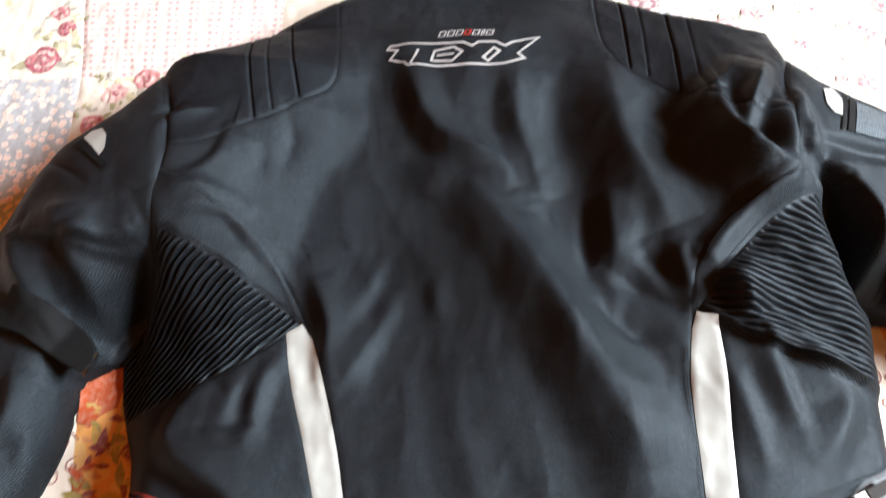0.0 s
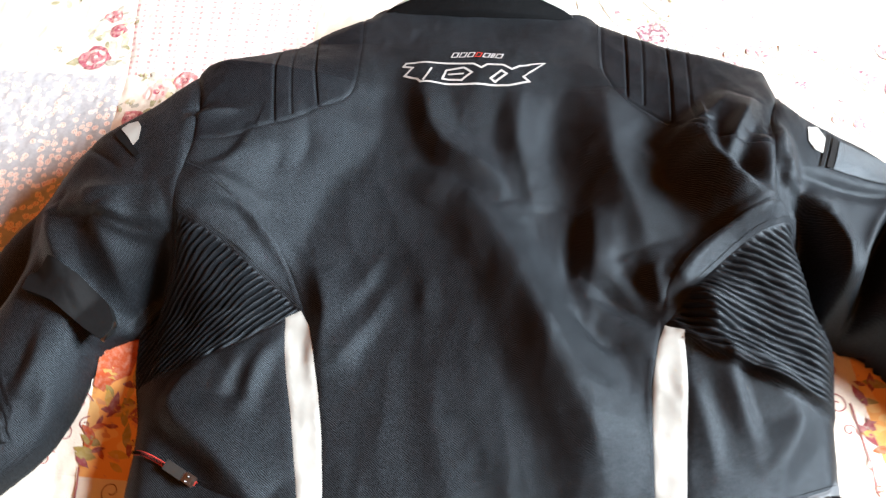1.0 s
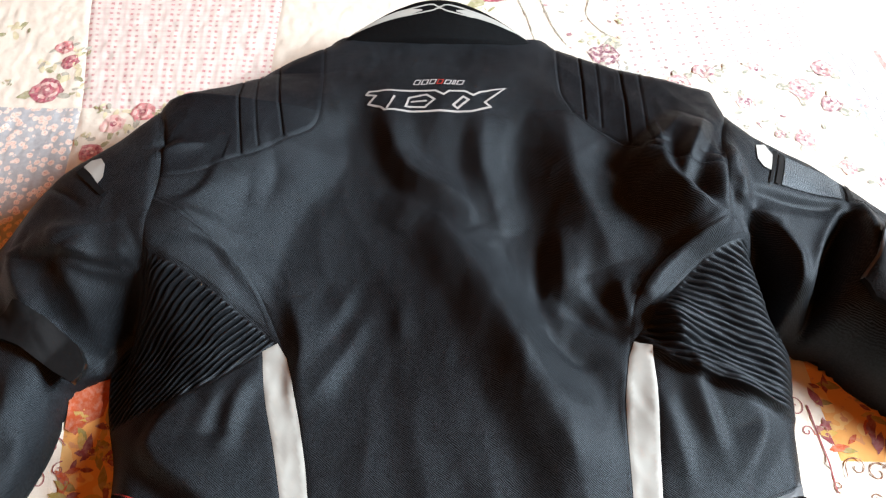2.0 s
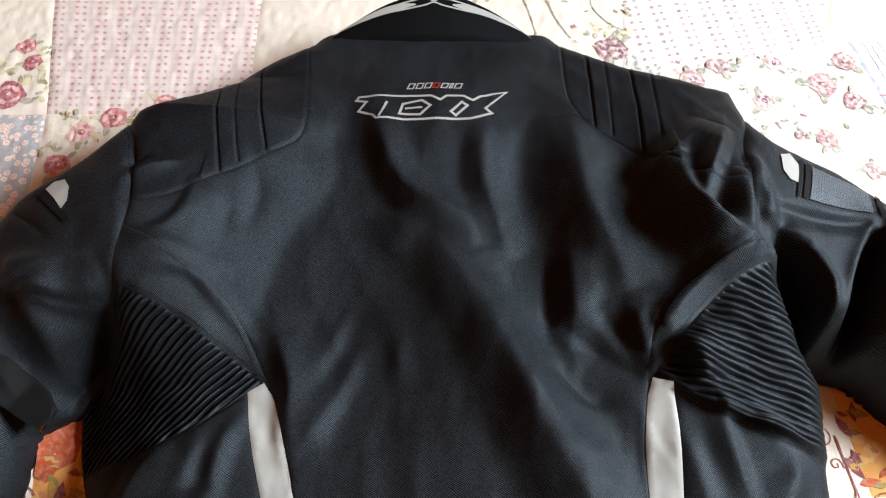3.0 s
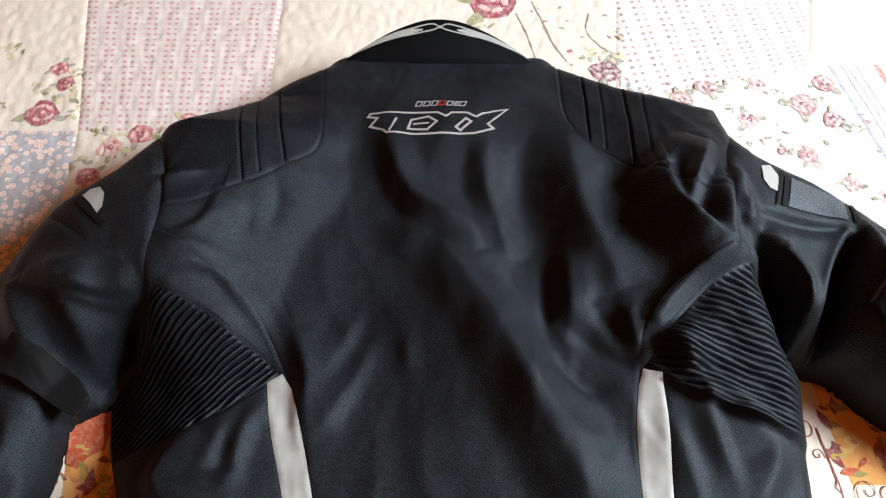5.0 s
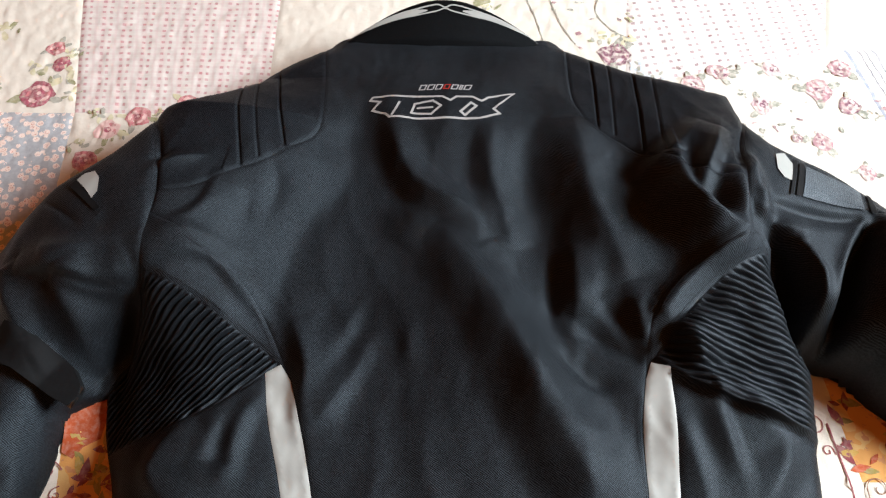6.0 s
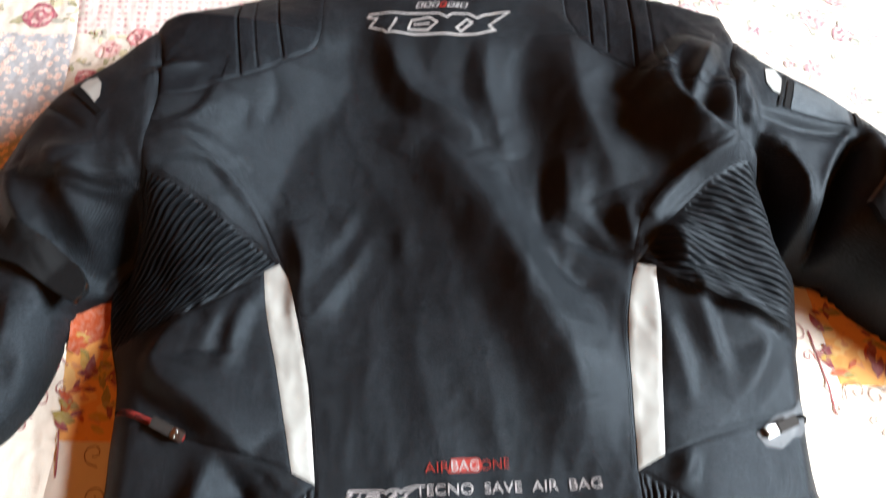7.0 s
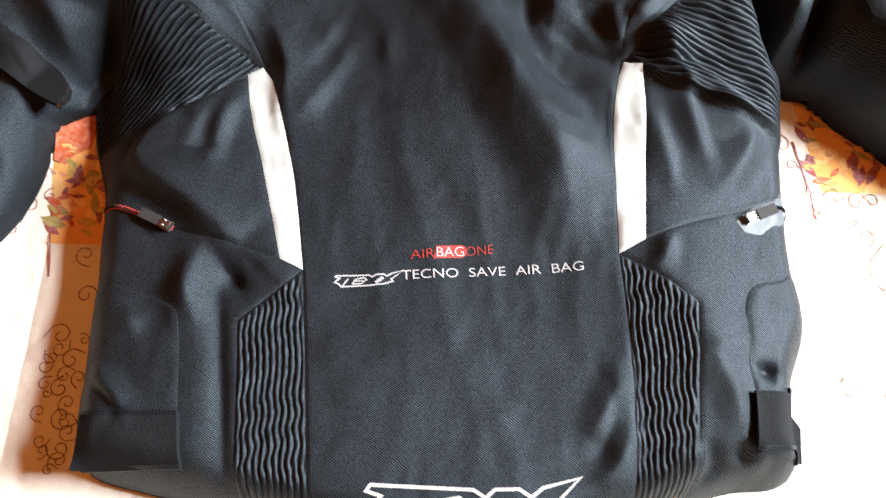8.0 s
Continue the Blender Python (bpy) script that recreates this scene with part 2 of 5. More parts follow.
# faint inks: greyer copies that put the window's glare into the print colour
INK = {n: printed(n + "_ink", c, 0.25 if n in ("gold", "olive", "brick", "wine", "brown") else 1.0 if n.startswith("faint") else 0.5) for n, c in {
    "rose": (0.50, 0.18, 0.19), "rose_dark": (0.32, 0.08, 0.11), "rose_pale": (0.7, 0.45, 0.42),
    "leaf": (0.3, 0.3, 0.16), "leaf_grey": (0.36, 0.36, 0.3), "leaf_pale": (0.6, 0.56, 0.36), "wine": (0.25, 0.06, 0.07), "brown": (0.2, 0.1, 0.06), "blue": (0.5, 0.56, 0.62), "faint_rose": (0.36, 0.2, 0.22), "faint_rose_dark": (0.2, 0.09, 0.12), "faint_rose_pale": (0.55, 0.42, 0.43), "faint_leaf": (0.26, 0.27, 0.22), "gold": (0.5, 0.33, 0.08), "olive": (0.3, 0.24, 0.07), "brick": (0.46, 0.09, 0.03)}.items()}
# unseen surfaces; their orange is made up to tint light bounced into the shade
WALL_BOUNCE = plain("orange_bounce_wall", (0.20, 0.050, 0.003), 0.8, 0, 0.05, 8)
CEILING_BOUNCE = plain("orange_bounce_ceiling", (0.52, 0.165, 0.010), 0.8, 0, 0.04, 8)
FLOOR_WOOD = plain("brown_floorboards", (0.2, 0.09, 0.035), 0.5, 0, 0.3, 12)
FRAME_PAINT = plain("white_window_paint", (0.8, 0.79, 0.76), 0.5, 0, 0.05, 20)
MATTRESS = plain("mattress_ticking", (0.7, 0.66, 0.58), 0.8, 0, 0.1, 30)
BED_WOOD = plain("bed_frame_wood", (0.25, 0.13, 0.06), 0.5, 0, 0.25, 15)


# ---- tools for meshes ----
from mathutils.geometry import delaunay_2d_cdt


def part(name, bm, material, parent=None, label="", smooth=True):
    """Links a bmesh as one mesh object, under a thing or a part."""
    me = bpy.data.meshes.new(name)
    if smooth:
        for f in bm.faces:
            f.smooth = True
    bm.to_mesh(me)
    bm.free()
    for m in material if isinstance(material, (list, tuple)) else [material]:
        me.materials.append(m)
    ob = new(name, me)
    if parent:
        ob.parent = parent
    return tagged(ob, label)


def spline(pts, step=0.004):
    """A smooth line through a few points, in short steps."""
    p = np.array(pts, float)
    if len(p) == 2:
        n = max(1, int(np.linalg.norm(p[1] - p[0]) / step))
        return [tuple(p[0] + (p[1] - p[0]) * i / n) for i in range(n + 1)]
    e = np.vstack([2 * p[0] - p[1], p, 2 * p[-1] - p[-2]])
    out = []
    for i in range(1, len(e) - 2):
        a, b, c, d = e[i - 1], e[i], e[i + 1], e[i + 2]
        n = max(1, int(np.linalg.norm(c - b) / step))
        for k in range(n):
            t = k / n
            out.append(tuple(0.5 * (2 * b + (c - a) * t + (2 * a - 5 * b + 4 * c - d) * t * t + (3 * b - a - 3 * c + d) * t ** 3)))
    return out + [tuple(p[-1])]


def loop(*lines, step=0.004):
    """A closed outline from lines that follow one another; a line that runs the other way is turned round."""
    out = []
    for line in lines:
        s = spline(line, step)
        if out and math.dist(out[-1], s[0]) > math.dist(out[-1], s[-1]):
            s.reverse()
        out += s if not out or math.dist(out[-1], s[0]) > 1e-5 else s[1:]
    return out[:-1] if math.dist(out[0], out[-1]) < 1e-5 else out


def line_distance(x, y, line):
    """How far each place lies from an open line, and how far along the line (0 to 1)."""
    best, along = np.full(x.shape, 1e9), np.zeros(x.shape)
    total, run = sum(math.dist(a, b) for a, b in zip(line, line[1:])), 0.0
    for (ax, ay), (bx, by) in zip(line, line[1:]):
        dx, dy = bx - ax, by - ay
        q = max(dx * dx + dy * dy, 1e-12)
        t = np.clip(((x - ax) * dx + (y - ay) * dy) / q, 0, 1)
        d = np.hypot(x - ax - t * dx, y - ay - t * dy)
        near = d < best
        best = np.where(near, d, best)
        along = np.where(near, (run + t * math.sqrt(q)) / total, along)
        run += math.sqrt(q)
    return best, along


def within(x, y, poly):
    inside = np.zeros(x.shape, bool)
    for (ax, ay), (bx, by) in zip(poly, poly[1:] + poly[:1]):
        if ay != by:
            inside ^= ((ay > y) != (by > y)) & (x < (bx - ax) * (y - ay) / (by - ay) + ax)
    return inside


def fill(poly, step, ring=0.0):
    """Places and triangles that cover an outline evenly; ring: a second row of places that far inside it."""
    p = np.array(poly)
    lo, hi = p.min(0), p.max(0)
    gx, gy = np.meshgrid(np.arange(lo[0], hi[0], step), np.arange(lo[1], hi[1], step * 0.87))
    gx = gx + (np.arange(gx.shape[0]) % 2)[:, None] * step / 2
    gx, gy = gx.ravel(), gy.ravel()
    keep = within(gx, gy, poly)
    gx, gy = gx[keep], gy[keep]
    d, _ = line_distance(gx, gy, poly + poly[:1])
    keep = d > ring + step * 0.5
    pts = [Vector(v) for v in poly]
    if ring:
        t = np.roll(p, -1, 0) - np.roll(p, 1, 0)
        n = np.stack([-t[:, 1], t[:, 0]], 1) / np.maximum(np.linalg.norm(t, axis=1), 1e-9)[:, None]
        area = np.sum(p[:, 0] * np.roll(p[:, 1], -1) - np.roll(p[:, 0], -1) * p[:, 1])
        r = p + n * ring * (1 if area > 0 else -1)
        rd, _ = line_distance(r[:, 0], r[:, 1], poly + poly[:1])
        ok = within(r[:, 0], r[:, 1], poly) & (rd > ring * 0.8)
        pts += [Vector(v) for v in r[ok]]
    pts += [Vector(v) for v in zip(gx[keep], gy[keep])]
    v, _, f, *_ = delaunay_2d_cdt(pts, [], [list(range(len(poly)))], 1, 1e-6)
    return np.array([tuple(q) for q in v]), f


def sheet(poly, step, height, ring=0.0, skirt=0.0, grain=None):
    """A bmesh that covers an outline at height(x, y); skirt: its border turned down by so much."""
    if grain:
        # narrow cells that lie along the grain
        g = np.array(grain) / math.hypot(*grain)
        turned = np.array([g * 0.2, (-g[1], g[0])])
        v, f = fill([tuple(turned @ np.array(q)) for q in poly], step)
        v = v @ np.linalg.inv(turned).T
    else:
        v, f = fill(poly, step, ring)
    z = height(v[:, 0], v[:, 1])
    bm = bmesh.new()
    vs = [bm.verts.new((x, y, h)) for (x, y), h in zip(v, z)]
    for t in f:
        if (v[t[1]][0] - v[t[0]][0]) * (v[t[2]][1] - v[t[0]][1]) - (v[t[1]][1] - v[t[0]][1]) * (v[t[2]][0] - v[t[0]][0]) < 0:
            t = t[::-1]
        try:
            bm.faces.new([vs[i] for i in t])
        except ValueError:
            pass
    if skirt:
        rim = [e for e in bm.edges if e.is_boundary]
        for e in rim:
            e.smooth = False
        made = bmesh.ops.extrude_edge_only(bm, edges=rim)
        for g in made["geom"]:
            if isinstance(g, bmesh.types.BMVert):
                g.co.z -= skirt
    return bm


def rounded_box(sx, sy, sz, bevel, m=None, segments=2):
    bm = bmesh.new()
    bmesh.ops.create_cube(bm, size=1.0, matrix=Matrix.Diagonal((sx, sy, sz, 1)))
    bmesh.ops.bevel(bm, geom=bm.edges[:], offset=bevel, segments=segments, affect="EDGES")
    if m:
        bm.transform(m)
    return bm


def merge(*parts):
    out = bmesh.new()
    for b in parts:
        me = bpy.data.meshes.new("tmp")
        b.to_mesh(me)
        b.free()
        out.from_mesh(me)
        bpy.data.meshes.remove(me)
    return out


def ribbon(line, width, height, lift=0.0, thick=0.0):
    """A flat strip along a line, laid over height(x, y)."""
    p = np.array(line)
    t = np.gradient(p, axis=0)
    n = np.stack([-t[:, 1], t[:, 0]], 1) / np.maximum(np.linalg.norm(t, axis=1), 1e-9)[:, None]
    bm = bmesh.new()
    rows = []
    for k, up in ((-0.5, 0.0), (0.0, thick), (0.5, 0.0)):
        q = p + n * width * k
        z = height(q[:, 0], q[:, 1]) + lift + up
        rows.append([bm.verts.new((a, b, c)) for (a, b), c in zip(q, z)])
    for r, s in zip(rows, rows[1:]):
        for i in range(len(r) - 1):
            bm.faces.new((r[i + 1], r[i], s[i], s[i + 1])[::-1])
    bmesh.ops.recalc_face_normals(bm, faces=bm.faces[:])
    if bm.faces and sum(f.normal.z for f in bm.faces) < 0:
        bmesh.ops.reverse_faces(bm, faces=bm.faces[:])
    return bm


# ---- the room: unseen walls and ceiling that tint the bounced light, a window beside the bed ----
def slab(name, x0, x1, y0, y1, z0, z1, material, parent=None, bevel=0.0):
    bm = bmesh.new()
    bmesh.ops.create_cube(bm, size=1.0, matrix=Matrix.Translation(((x0 + x1) / 2, (y0 + y1) / 2, (z0 + z1) / 2)) @ Matrix.Diagonal((x1 - x0, y1 - y0, z1 - z0, 1)))
    if bevel:
        bmesh.ops.bevel(bm, geom=bm.edges[:], offset=bevel, segments=3, affect="EDGES")
    return part(name, bm, material, parent, smooth=False)


X0, X1, Y0, Y1, Z0, Z1 = -2.2, WALL_X, -2.2, 2.9, -0.55, 2.75
tagged(slab("floor", X0 - 0.1, X1 + 0.1, Y0 - 0.1, Y1 + 0.1, Z0 - 0.1, Z0, FLOOR_WOOD), "brown wooden bedroom floor under the bed", "floor", kind="structure")
tagged(slab("ceiling", X0 - 0.1, X1 + 0.1, Y0 - 0.1, Y1 + 0.1, Z1, Z1 + 0.1, CEILING_BOUNCE), "unseen bedroom ceiling, orange to tint the bounced light", "ceiling", kind="structure")
for n, a in (("wall_west", (X0 - 0.1, X0, Y0 - 0.1, Y1 + 0.1)), ("wall_north", (X0, X1, Y1, Y1 + 0.1)), ("wall_south", (X0, X1, Y0 - 0.1, Y0))):
    tagged(slab(n, *a, Z0, Z1, WALL_BOUNCE), "unseen bedroom wall, orange to tint the bounced light", "wall", kind="structure")
wall_bm = []
for y0, y1, z0, z1 in ((Y0 - 0.1, WIN_Y - WIN_W / 2, Z0, Z1), (WIN_Y + WIN_W / 2, Y1 + 0.1, Z0, Z1), (WIN_Y - WIN_W / 2, WIN_Y + WIN_W / 2, Z0, WIN_Z - WIN_H / 2), (WIN_Y - WIN_W / 2, WIN_Y + WIN_W / 2, WIN_Z + WIN_H / 2, Z1)):
    b = bmesh.new()
    bmesh.ops.create_cube(b, size=1.0, matrix=Matrix.Translation((X1 + 0.05, (y0 + y1) / 2, (z0 + z1) / 2)) @ Matrix.Diagonal((0.1, y1 - y0, z1 - z0, 1)))
    wall_bm.append(b)
tagged(part("wall_east", merge(*wall_bm), WALL_BOUNCE, smooth=False), "unseen wall with a window opening, orange to tint the bounced light", "wall", kind="structure")
window = tagged(new("window_1"), "white painted window beside the bed", "window", kind="structure")
window.location = (X1 + 0.07, WIN_Y, WIN_Z)
for s in (-1, 1):
    slab("window_frame", -0.02, 0.02, s * WIN_W / 2 - 0.025, s * WIN_W / 2 + 0.025, -WIN_H / 2, WIN_H / 2, FRAME_PAINT, window, 0.004)
    slab("window_frame", -0.02, 0.02, -WIN_W / 2 + 0.026, WIN_W / 2 - 0.026, s * WIN_H / 2 - 0.025, s * WIN_H / 2 + 0.025, FRAME_PAINT, window, 0.004)

# ---- bed and quilt ----
bed = tagged(new("bed"), "wooden bed with a mattress under the quilt", "bed")
bed.location = (0, -0.1, Z0)
slab("mattress", -0.86, 0.86, -1.15, 1.15, 0.25, 0.515, MATTRESS, bed, 0.03)
slab("bed_base", -0.88, 0.88, -1.17, 1.17, 0.1, 0.249, BED_WOOD, bed, 0.01)
for sx in (-0.8, 0.8):
    for sy in (-1.1, 1.1):
        slab("leg", sx - 0.04, sx + 0.04, sy - 0.04, sy + 0.04, 0.0, 0.099, BED_WOOD, bed, 0.006)


def quilt_height(x, y):
    """Wadding stitched down along winding lines, with soft billows."""
    x, y = np.asarray(x, float), np.asarray(y, float)
    z = np.empty(x.shape)
    for i, (a, b) in enumerate(zip(x.ravel(), y.ravel())):
        n = noise.noise((a * 34, b * 26, 0.3)) + 0.35 * noise.noise((a * 80, b * 60, 2.0))
        m = noise.noise((a * 30 + 9, b * 22 - 4, 5.0))
        stitch = math.exp(-(n / 0.06) ** 2) + 0.8 * math.exp(-(m / 0.05) ** 2)
        z.flat[i] = -0.0008 * min(1.0, stitch) + 0.0007 * noise.noise((a * 150, b * 55, 1.0)) + 0.0004 * noise.noise((a * 300, b * 170, 6.0)) + 0.004 * noise.noise((a * 5, b * 5, 7.0)) - 0.002
    return z


quilt = tagged(new("quilt"), "cream patchwork quilt with printed roses and checks, on a bed", "quilt")


def patch(corners, material, label, res=0.0032):
    """One patch: corners bottom left, bottom right, top right, top left; the print follows the patch's own sides."""
    bl, br, tr, tl = (np.array(c) for c in corners)
    w = (np.linalg.norm(br - bl) + np.linalg.norm(tr - tl)) / 2
    h = (np.linalg.norm(tl - bl) + np.linalg.norm(tr - br)) / 2
    nu, nv = max(2, int(w / res)), max(2, int(h / res))
    u, v = np.meshgrid(np.linspace(0, 1, nu + 1), np.linspace(0, 1, nv + 1))
    p = (bl[None, None] * ((1 - u) * (1 - v))[..., None] + br * (u * (1 - v))[..., None] + tr * (u * v)[..., None] + tl * ((1 - u) * v)[..., None])
    z = quilt_height(p[..., 0], p[..., 1])
    edge = np.minimum(np.minimum(u, 1 - u) * w, np.minimum(v, 1 - v) * h)
    z = z - 0.0012 * np.exp(-(edge / 0.003) ** 2)
    bm = bmesh.new()
    uvl = bm.loops.layers.uv.new("UVMap")
    vs = [[bm.verts.new((p[j, i, 0], p[j, i, 1], z[j, i])) for i in range(nu + 1)] for j in range(nv + 1)]
    for j in range(nv):
        for i in range(nu):
            f = bm.faces.new((vs[j][i], vs[j][i + 1], vs[j + 1][i + 1], vs[j + 1][i]))
            for l, (a, b) in zip(f.loops, ((i, j), (i + 1, j), (i + 1, j + 1), (i, j + 1))):
                l[uvl].uv = (a / nu * w, b / nv * h)
    return part("patch", bm, material, quilt, label)


P = {
    "a0": (-0.86, 0.455), "a1": (-0.352, 0.455), "a2": (-0.160, 0.455), "a3": (0.21, 0.50), "a4": (0.435, 0.560), "a5": (0.86, 0.580),
    "t0": (-0.86, 1.05), "t1": (-0.47, 1.05), "t2": (-0.175, 1.05), "t3": (0.26, 1.05), "t4": (0.54, 1.05), "t5": (0.86, 1.05),
    "m0": (-0.86, 0.70), "m1": (-0.402, 0.70), "m2": (-0.166, 0.70), "m3": (0.236, 0.70), "m4": (0.472, 0.70), "m5": (0.86, 0.70),
    "c0": (-0.86, 0.24), "c1": (-0.335, 0.24), "c2": (-0.16, 0.24), "c3": (0.21, 0.24), "c4": (0.455, 0.24), "c5": (0.86, 0.24),
    "d0": (-0.86, 0.045), "d1": (-0.262, 0.045), "d2": (-0.06, 0.045), "d3": (0.352, 0.105), "d4": (0.56, 0.105), "d5": (0.86, 0.105),
    "c6": (-0.292, 0.24), "c7": (0.335, 0.24), "c8": (0.6, 0.24),
    "e0": (-0.86, -1.2), "e1": (-0.262, -1.2), "e2": (-0.06, -1.2), "e3": (0.352, -1.2), "e5": (0.86, -1.2),
}
cream_floral = patch([P[k] for k in ("a0", "a1", "m1", "m0")], Q_CREAM, "cream patch with rose sprays")
check = patch([P[k] for k in ("a1", "a2", "m2", "m1")], Q_PLAID, "cream patch with red dashed checks")
patch([P[k] for k in ("c0", "c1", "a1", "a0")], Q_SPRIG, "slate blue patch with small blossoms")
roses_w = patch([P[k] for k in ("c1", "c2", "a2", "a1")], Q_CREAM, "cream patch with roses")
cream_mid = patch([P[k] for k in ("a2", "a3", "m3", "m2")], Q_CREAM, "plain cream quilted patch")
under = patch([P[k] for k in ("c2", "c3", "a3", "a2")], Q_CREAM, "cream patch under the jacket", 0.02)
patch([P[k] for k in ("a3", "a4", "m4", "m3")], Q_PLAID_PALE, "white patch with dusty rose dashes")
roses_e = patch([P[k] for k in ("c3", "c4", "a4", "a3")], Q_CREAM, "cream patch scattered with roses")
striped = patch([P[k] for k in ("c4", "c5", "a5", "a4")], Q_STRIPE, "cream patch with blue and red stripes")
patch([P[k] for k in ("a4", "a5", "m5", "m4")], Q_CREAM, "plain cream quilted patch")
for a, b in (("0", "1"), ("1", "2"), ("2", "3"), ("3", "4"), ("4", "5")):
    patch([P["m" + a], P["m" + b], P["t" + b], P["t" + a]], Q_CREAM, "plain cream quilted patch", 0.012)
scroll_w = patch([P[k] for k in ("d0", "d1", "c6", "c0")], Q_CREAM, "cream patch with fine scrolls")
leaves_w = patch([P[k] for k in ("d1", "d2", "c2", "c6")], Q_LEAF, "tan-orange patch with ochre and wine leaves, ground deepened as warm shade")
scroll_m = patch([P[k] for k in ("d2", "d3", "c7", "c2")], Q_CREAM, "cream patch with fine scrolls")
leaves_e = patch([P[k] for k in ("d3", "d4", "c8", "c7")], Q_LEAF, "tan-orange patch with ochre and wine leaves, ground deepened as warm shade")
patch([P[k] for k in ("d4", "d5", "c5", "c8")], Q_CREAM, "cream patch with fine scrolls", 0.012)
patch([(-0.86, -0.4), (-0.262, -0.4), P["d1"], P["d0"]], Q_CREAM, "plain cream quilted patch")
low_m1 = patch([(-0.262, -0.4), (-0.06, -0.4), P["d2"], P["d1"]], Q_CREAM, "cream patch with brown scrolls")
low_m2 = patch([(-0.06, -0.4), (0.352, -0.4), P["d3"], P["d2"]], Q_CREAM, "cream patch with fine scrolls")
low_e = patch([(0.352, -0.4), (0.86, -0.4), P["d5"], P["d3"]], Q_CREAM, "cream patch with fine scrolls")
patch([(-0.86, -1.2), (0.86, -1.2), (0.86, -0.4), (-0.86, -0.4)], Q_CREAM, "plain cream quilted patch", 0.02)
# the quilt's sides hang over the mattress
for name_bit, x0, x1, y0, y1 in (("w", -0.885, -0.86, -1.225, 1.075), ("e", 0.86, 0.885, -1.225, 1.075), ("s", -0.86, 0.86, -1.225, -1.2), ("n", -0.86, 0.86, 1.05, 1.075)):
    slab("hanging_side", x0, x1, y0, y1, -0.3, -0.002, Q_CREAM, quilt, 0.008)

# ---- the jacket: outline and seams ----
n0, a0, a1, a2, a3, a4 = (-0.100, 0.512), (-0.236, 0.406), (-0.199, 0.292), (-0.201, 0.275), (-0.204, 0.235), (-0.245, 0.160)
b1, p1, q1, s1, s2, o1, o2 = (-0.089, 0.160), (-0.098, 0.173), (-0.109, 0.166), (-0.054, 0.010), (-0.070, 0.017), (-0.233, 0.112), (-0.2200, 0.062)
l1, h1, h2, h3, h4 = (-0.095, -0.027), (-0.084, -0.152), (-0.036, -0.163), (0.166, -0.155), (0.207, -0.140)
m0, c0, c1, c2, c3, c4 = (0.146, 0.518), (0.300, 0.450), (0.260, 0.314), (0.261, 0.269), (0.270, 0.256), (0.315, 0.195)
d1, e1, f1, g1, g2, o3, o4, k1 = (0.171, 0.160), (0.176, 0.173), (0.188, 0.168), (0.164, 0.023), (0.182, 0.033), (0.310, 0.118), (0.309, 0.078), (0.214, -0.011)
u1, u2, v1, v2 = (-0.470, -0.050), (-0.385, -0.085), (0.490, 0.020), (0.575, 0.070)
ARM_L = [[a0, (-0.230, 0.392), (-0.211, 0.355), (-0.204, 0.325), a1], [a1, a2], [a2, a3], [a3, (-0.214, 0.211), (-0.228, 0.185), a4]]
PAD_L = [n0, (-0.094, 0.490), (-0.086, 0.421), (-0.085, 0.3895), (-0.0906, 0.3729), (-0.1005, 0.3627), (-0.1122, 0.3535), (-0.1316, 0.3370), (-0.1500, 0.3235), (-0.1766, 0.3010), a1]
BAND_L = [a2, (-0.175, 0.261), (-0.146, 0.244), (-0.120, 0.217), b1]
PLEAT_UP_L = [a3, (-0.174, 0.222), (-0.150, 0.209), (-0.120, 0.189), p1]
PLEAT_LOW_L = [q1, (-0.131, 0.148), (-0.149, 0.136), (-0.181, 0.122), o1]
STRIP_L = [[q1, p1], [p1, b1], [b1, (-0.081, 0.136), (-0.065, 0.075), s1], [s1, s2], [s2, (-0.077, 0.043), (-0.091, 0.093), (-0.102, 0.130), q1]]
ZIP_L = [s2, (-0.102, 0.026), (-0.147, 0.038), o2]
RIB_L = [[l1, s1], [s1, (-0.046, -0.065), h2], [h2, h1], [h1, (-0.090, -0.080), l1]]
ARM_R = [[c0, (0.290, 0.410), (0.270, 0.360), c1], [c1, (0.259, 0.292), c2], [c2, c3], [c3, (0.284, 0.238), (0.298, 0.210), c4]]
PAD_R = [m0, (0.139, 0.498), (0.137, 0.428), (0.142, 0.406), (0.154, 0.388), (0.176, 0.370), (0.196, 0.348), (0.214, 0.331), (0.234, 0.320), c1]
BAND_R = [c2, (0.239, 0.258), (0.218, 0.247), (0.197, 0.232), (0.179, 0.205), d1]
PLEAT_UP_R = [c3, (0.241, 0.241), (0.219, 0.223), (0.197, 0.200), e1]
PLEAT_LOW_R = [f1, (0.204, 0.154), (0.231, 0.142), (0.262, 0.129), o3]
STRIP_R = [[e1, f1], [f1, (0.189, 0.141), (0.187, 0.111), g2], [g2, g1], [g1, (0.164, 0.081), (0.166, 0.128), d1], [d1, e1]]
ZIP_R = [g2, (0.210, 0.044), (0.252, 0.057), o4]
RIB_R = [[g1, (0.191, 0.007), k1], [k1, (0.210, -0.071), h4], [h4, h3], [h3, (0.168, -0.072), (0.167, -0.026), g1]]
TOP_L = [n0, (-0.135, 0.490), (-0.159, 0.469), (-0.191, 0.437), (-0.213, 0.420), a0]
TOP_R = [c0, (0.285, 0.457), (0.258, 0.466), (0.212, 0.484), (0.185, 0.498), m0]
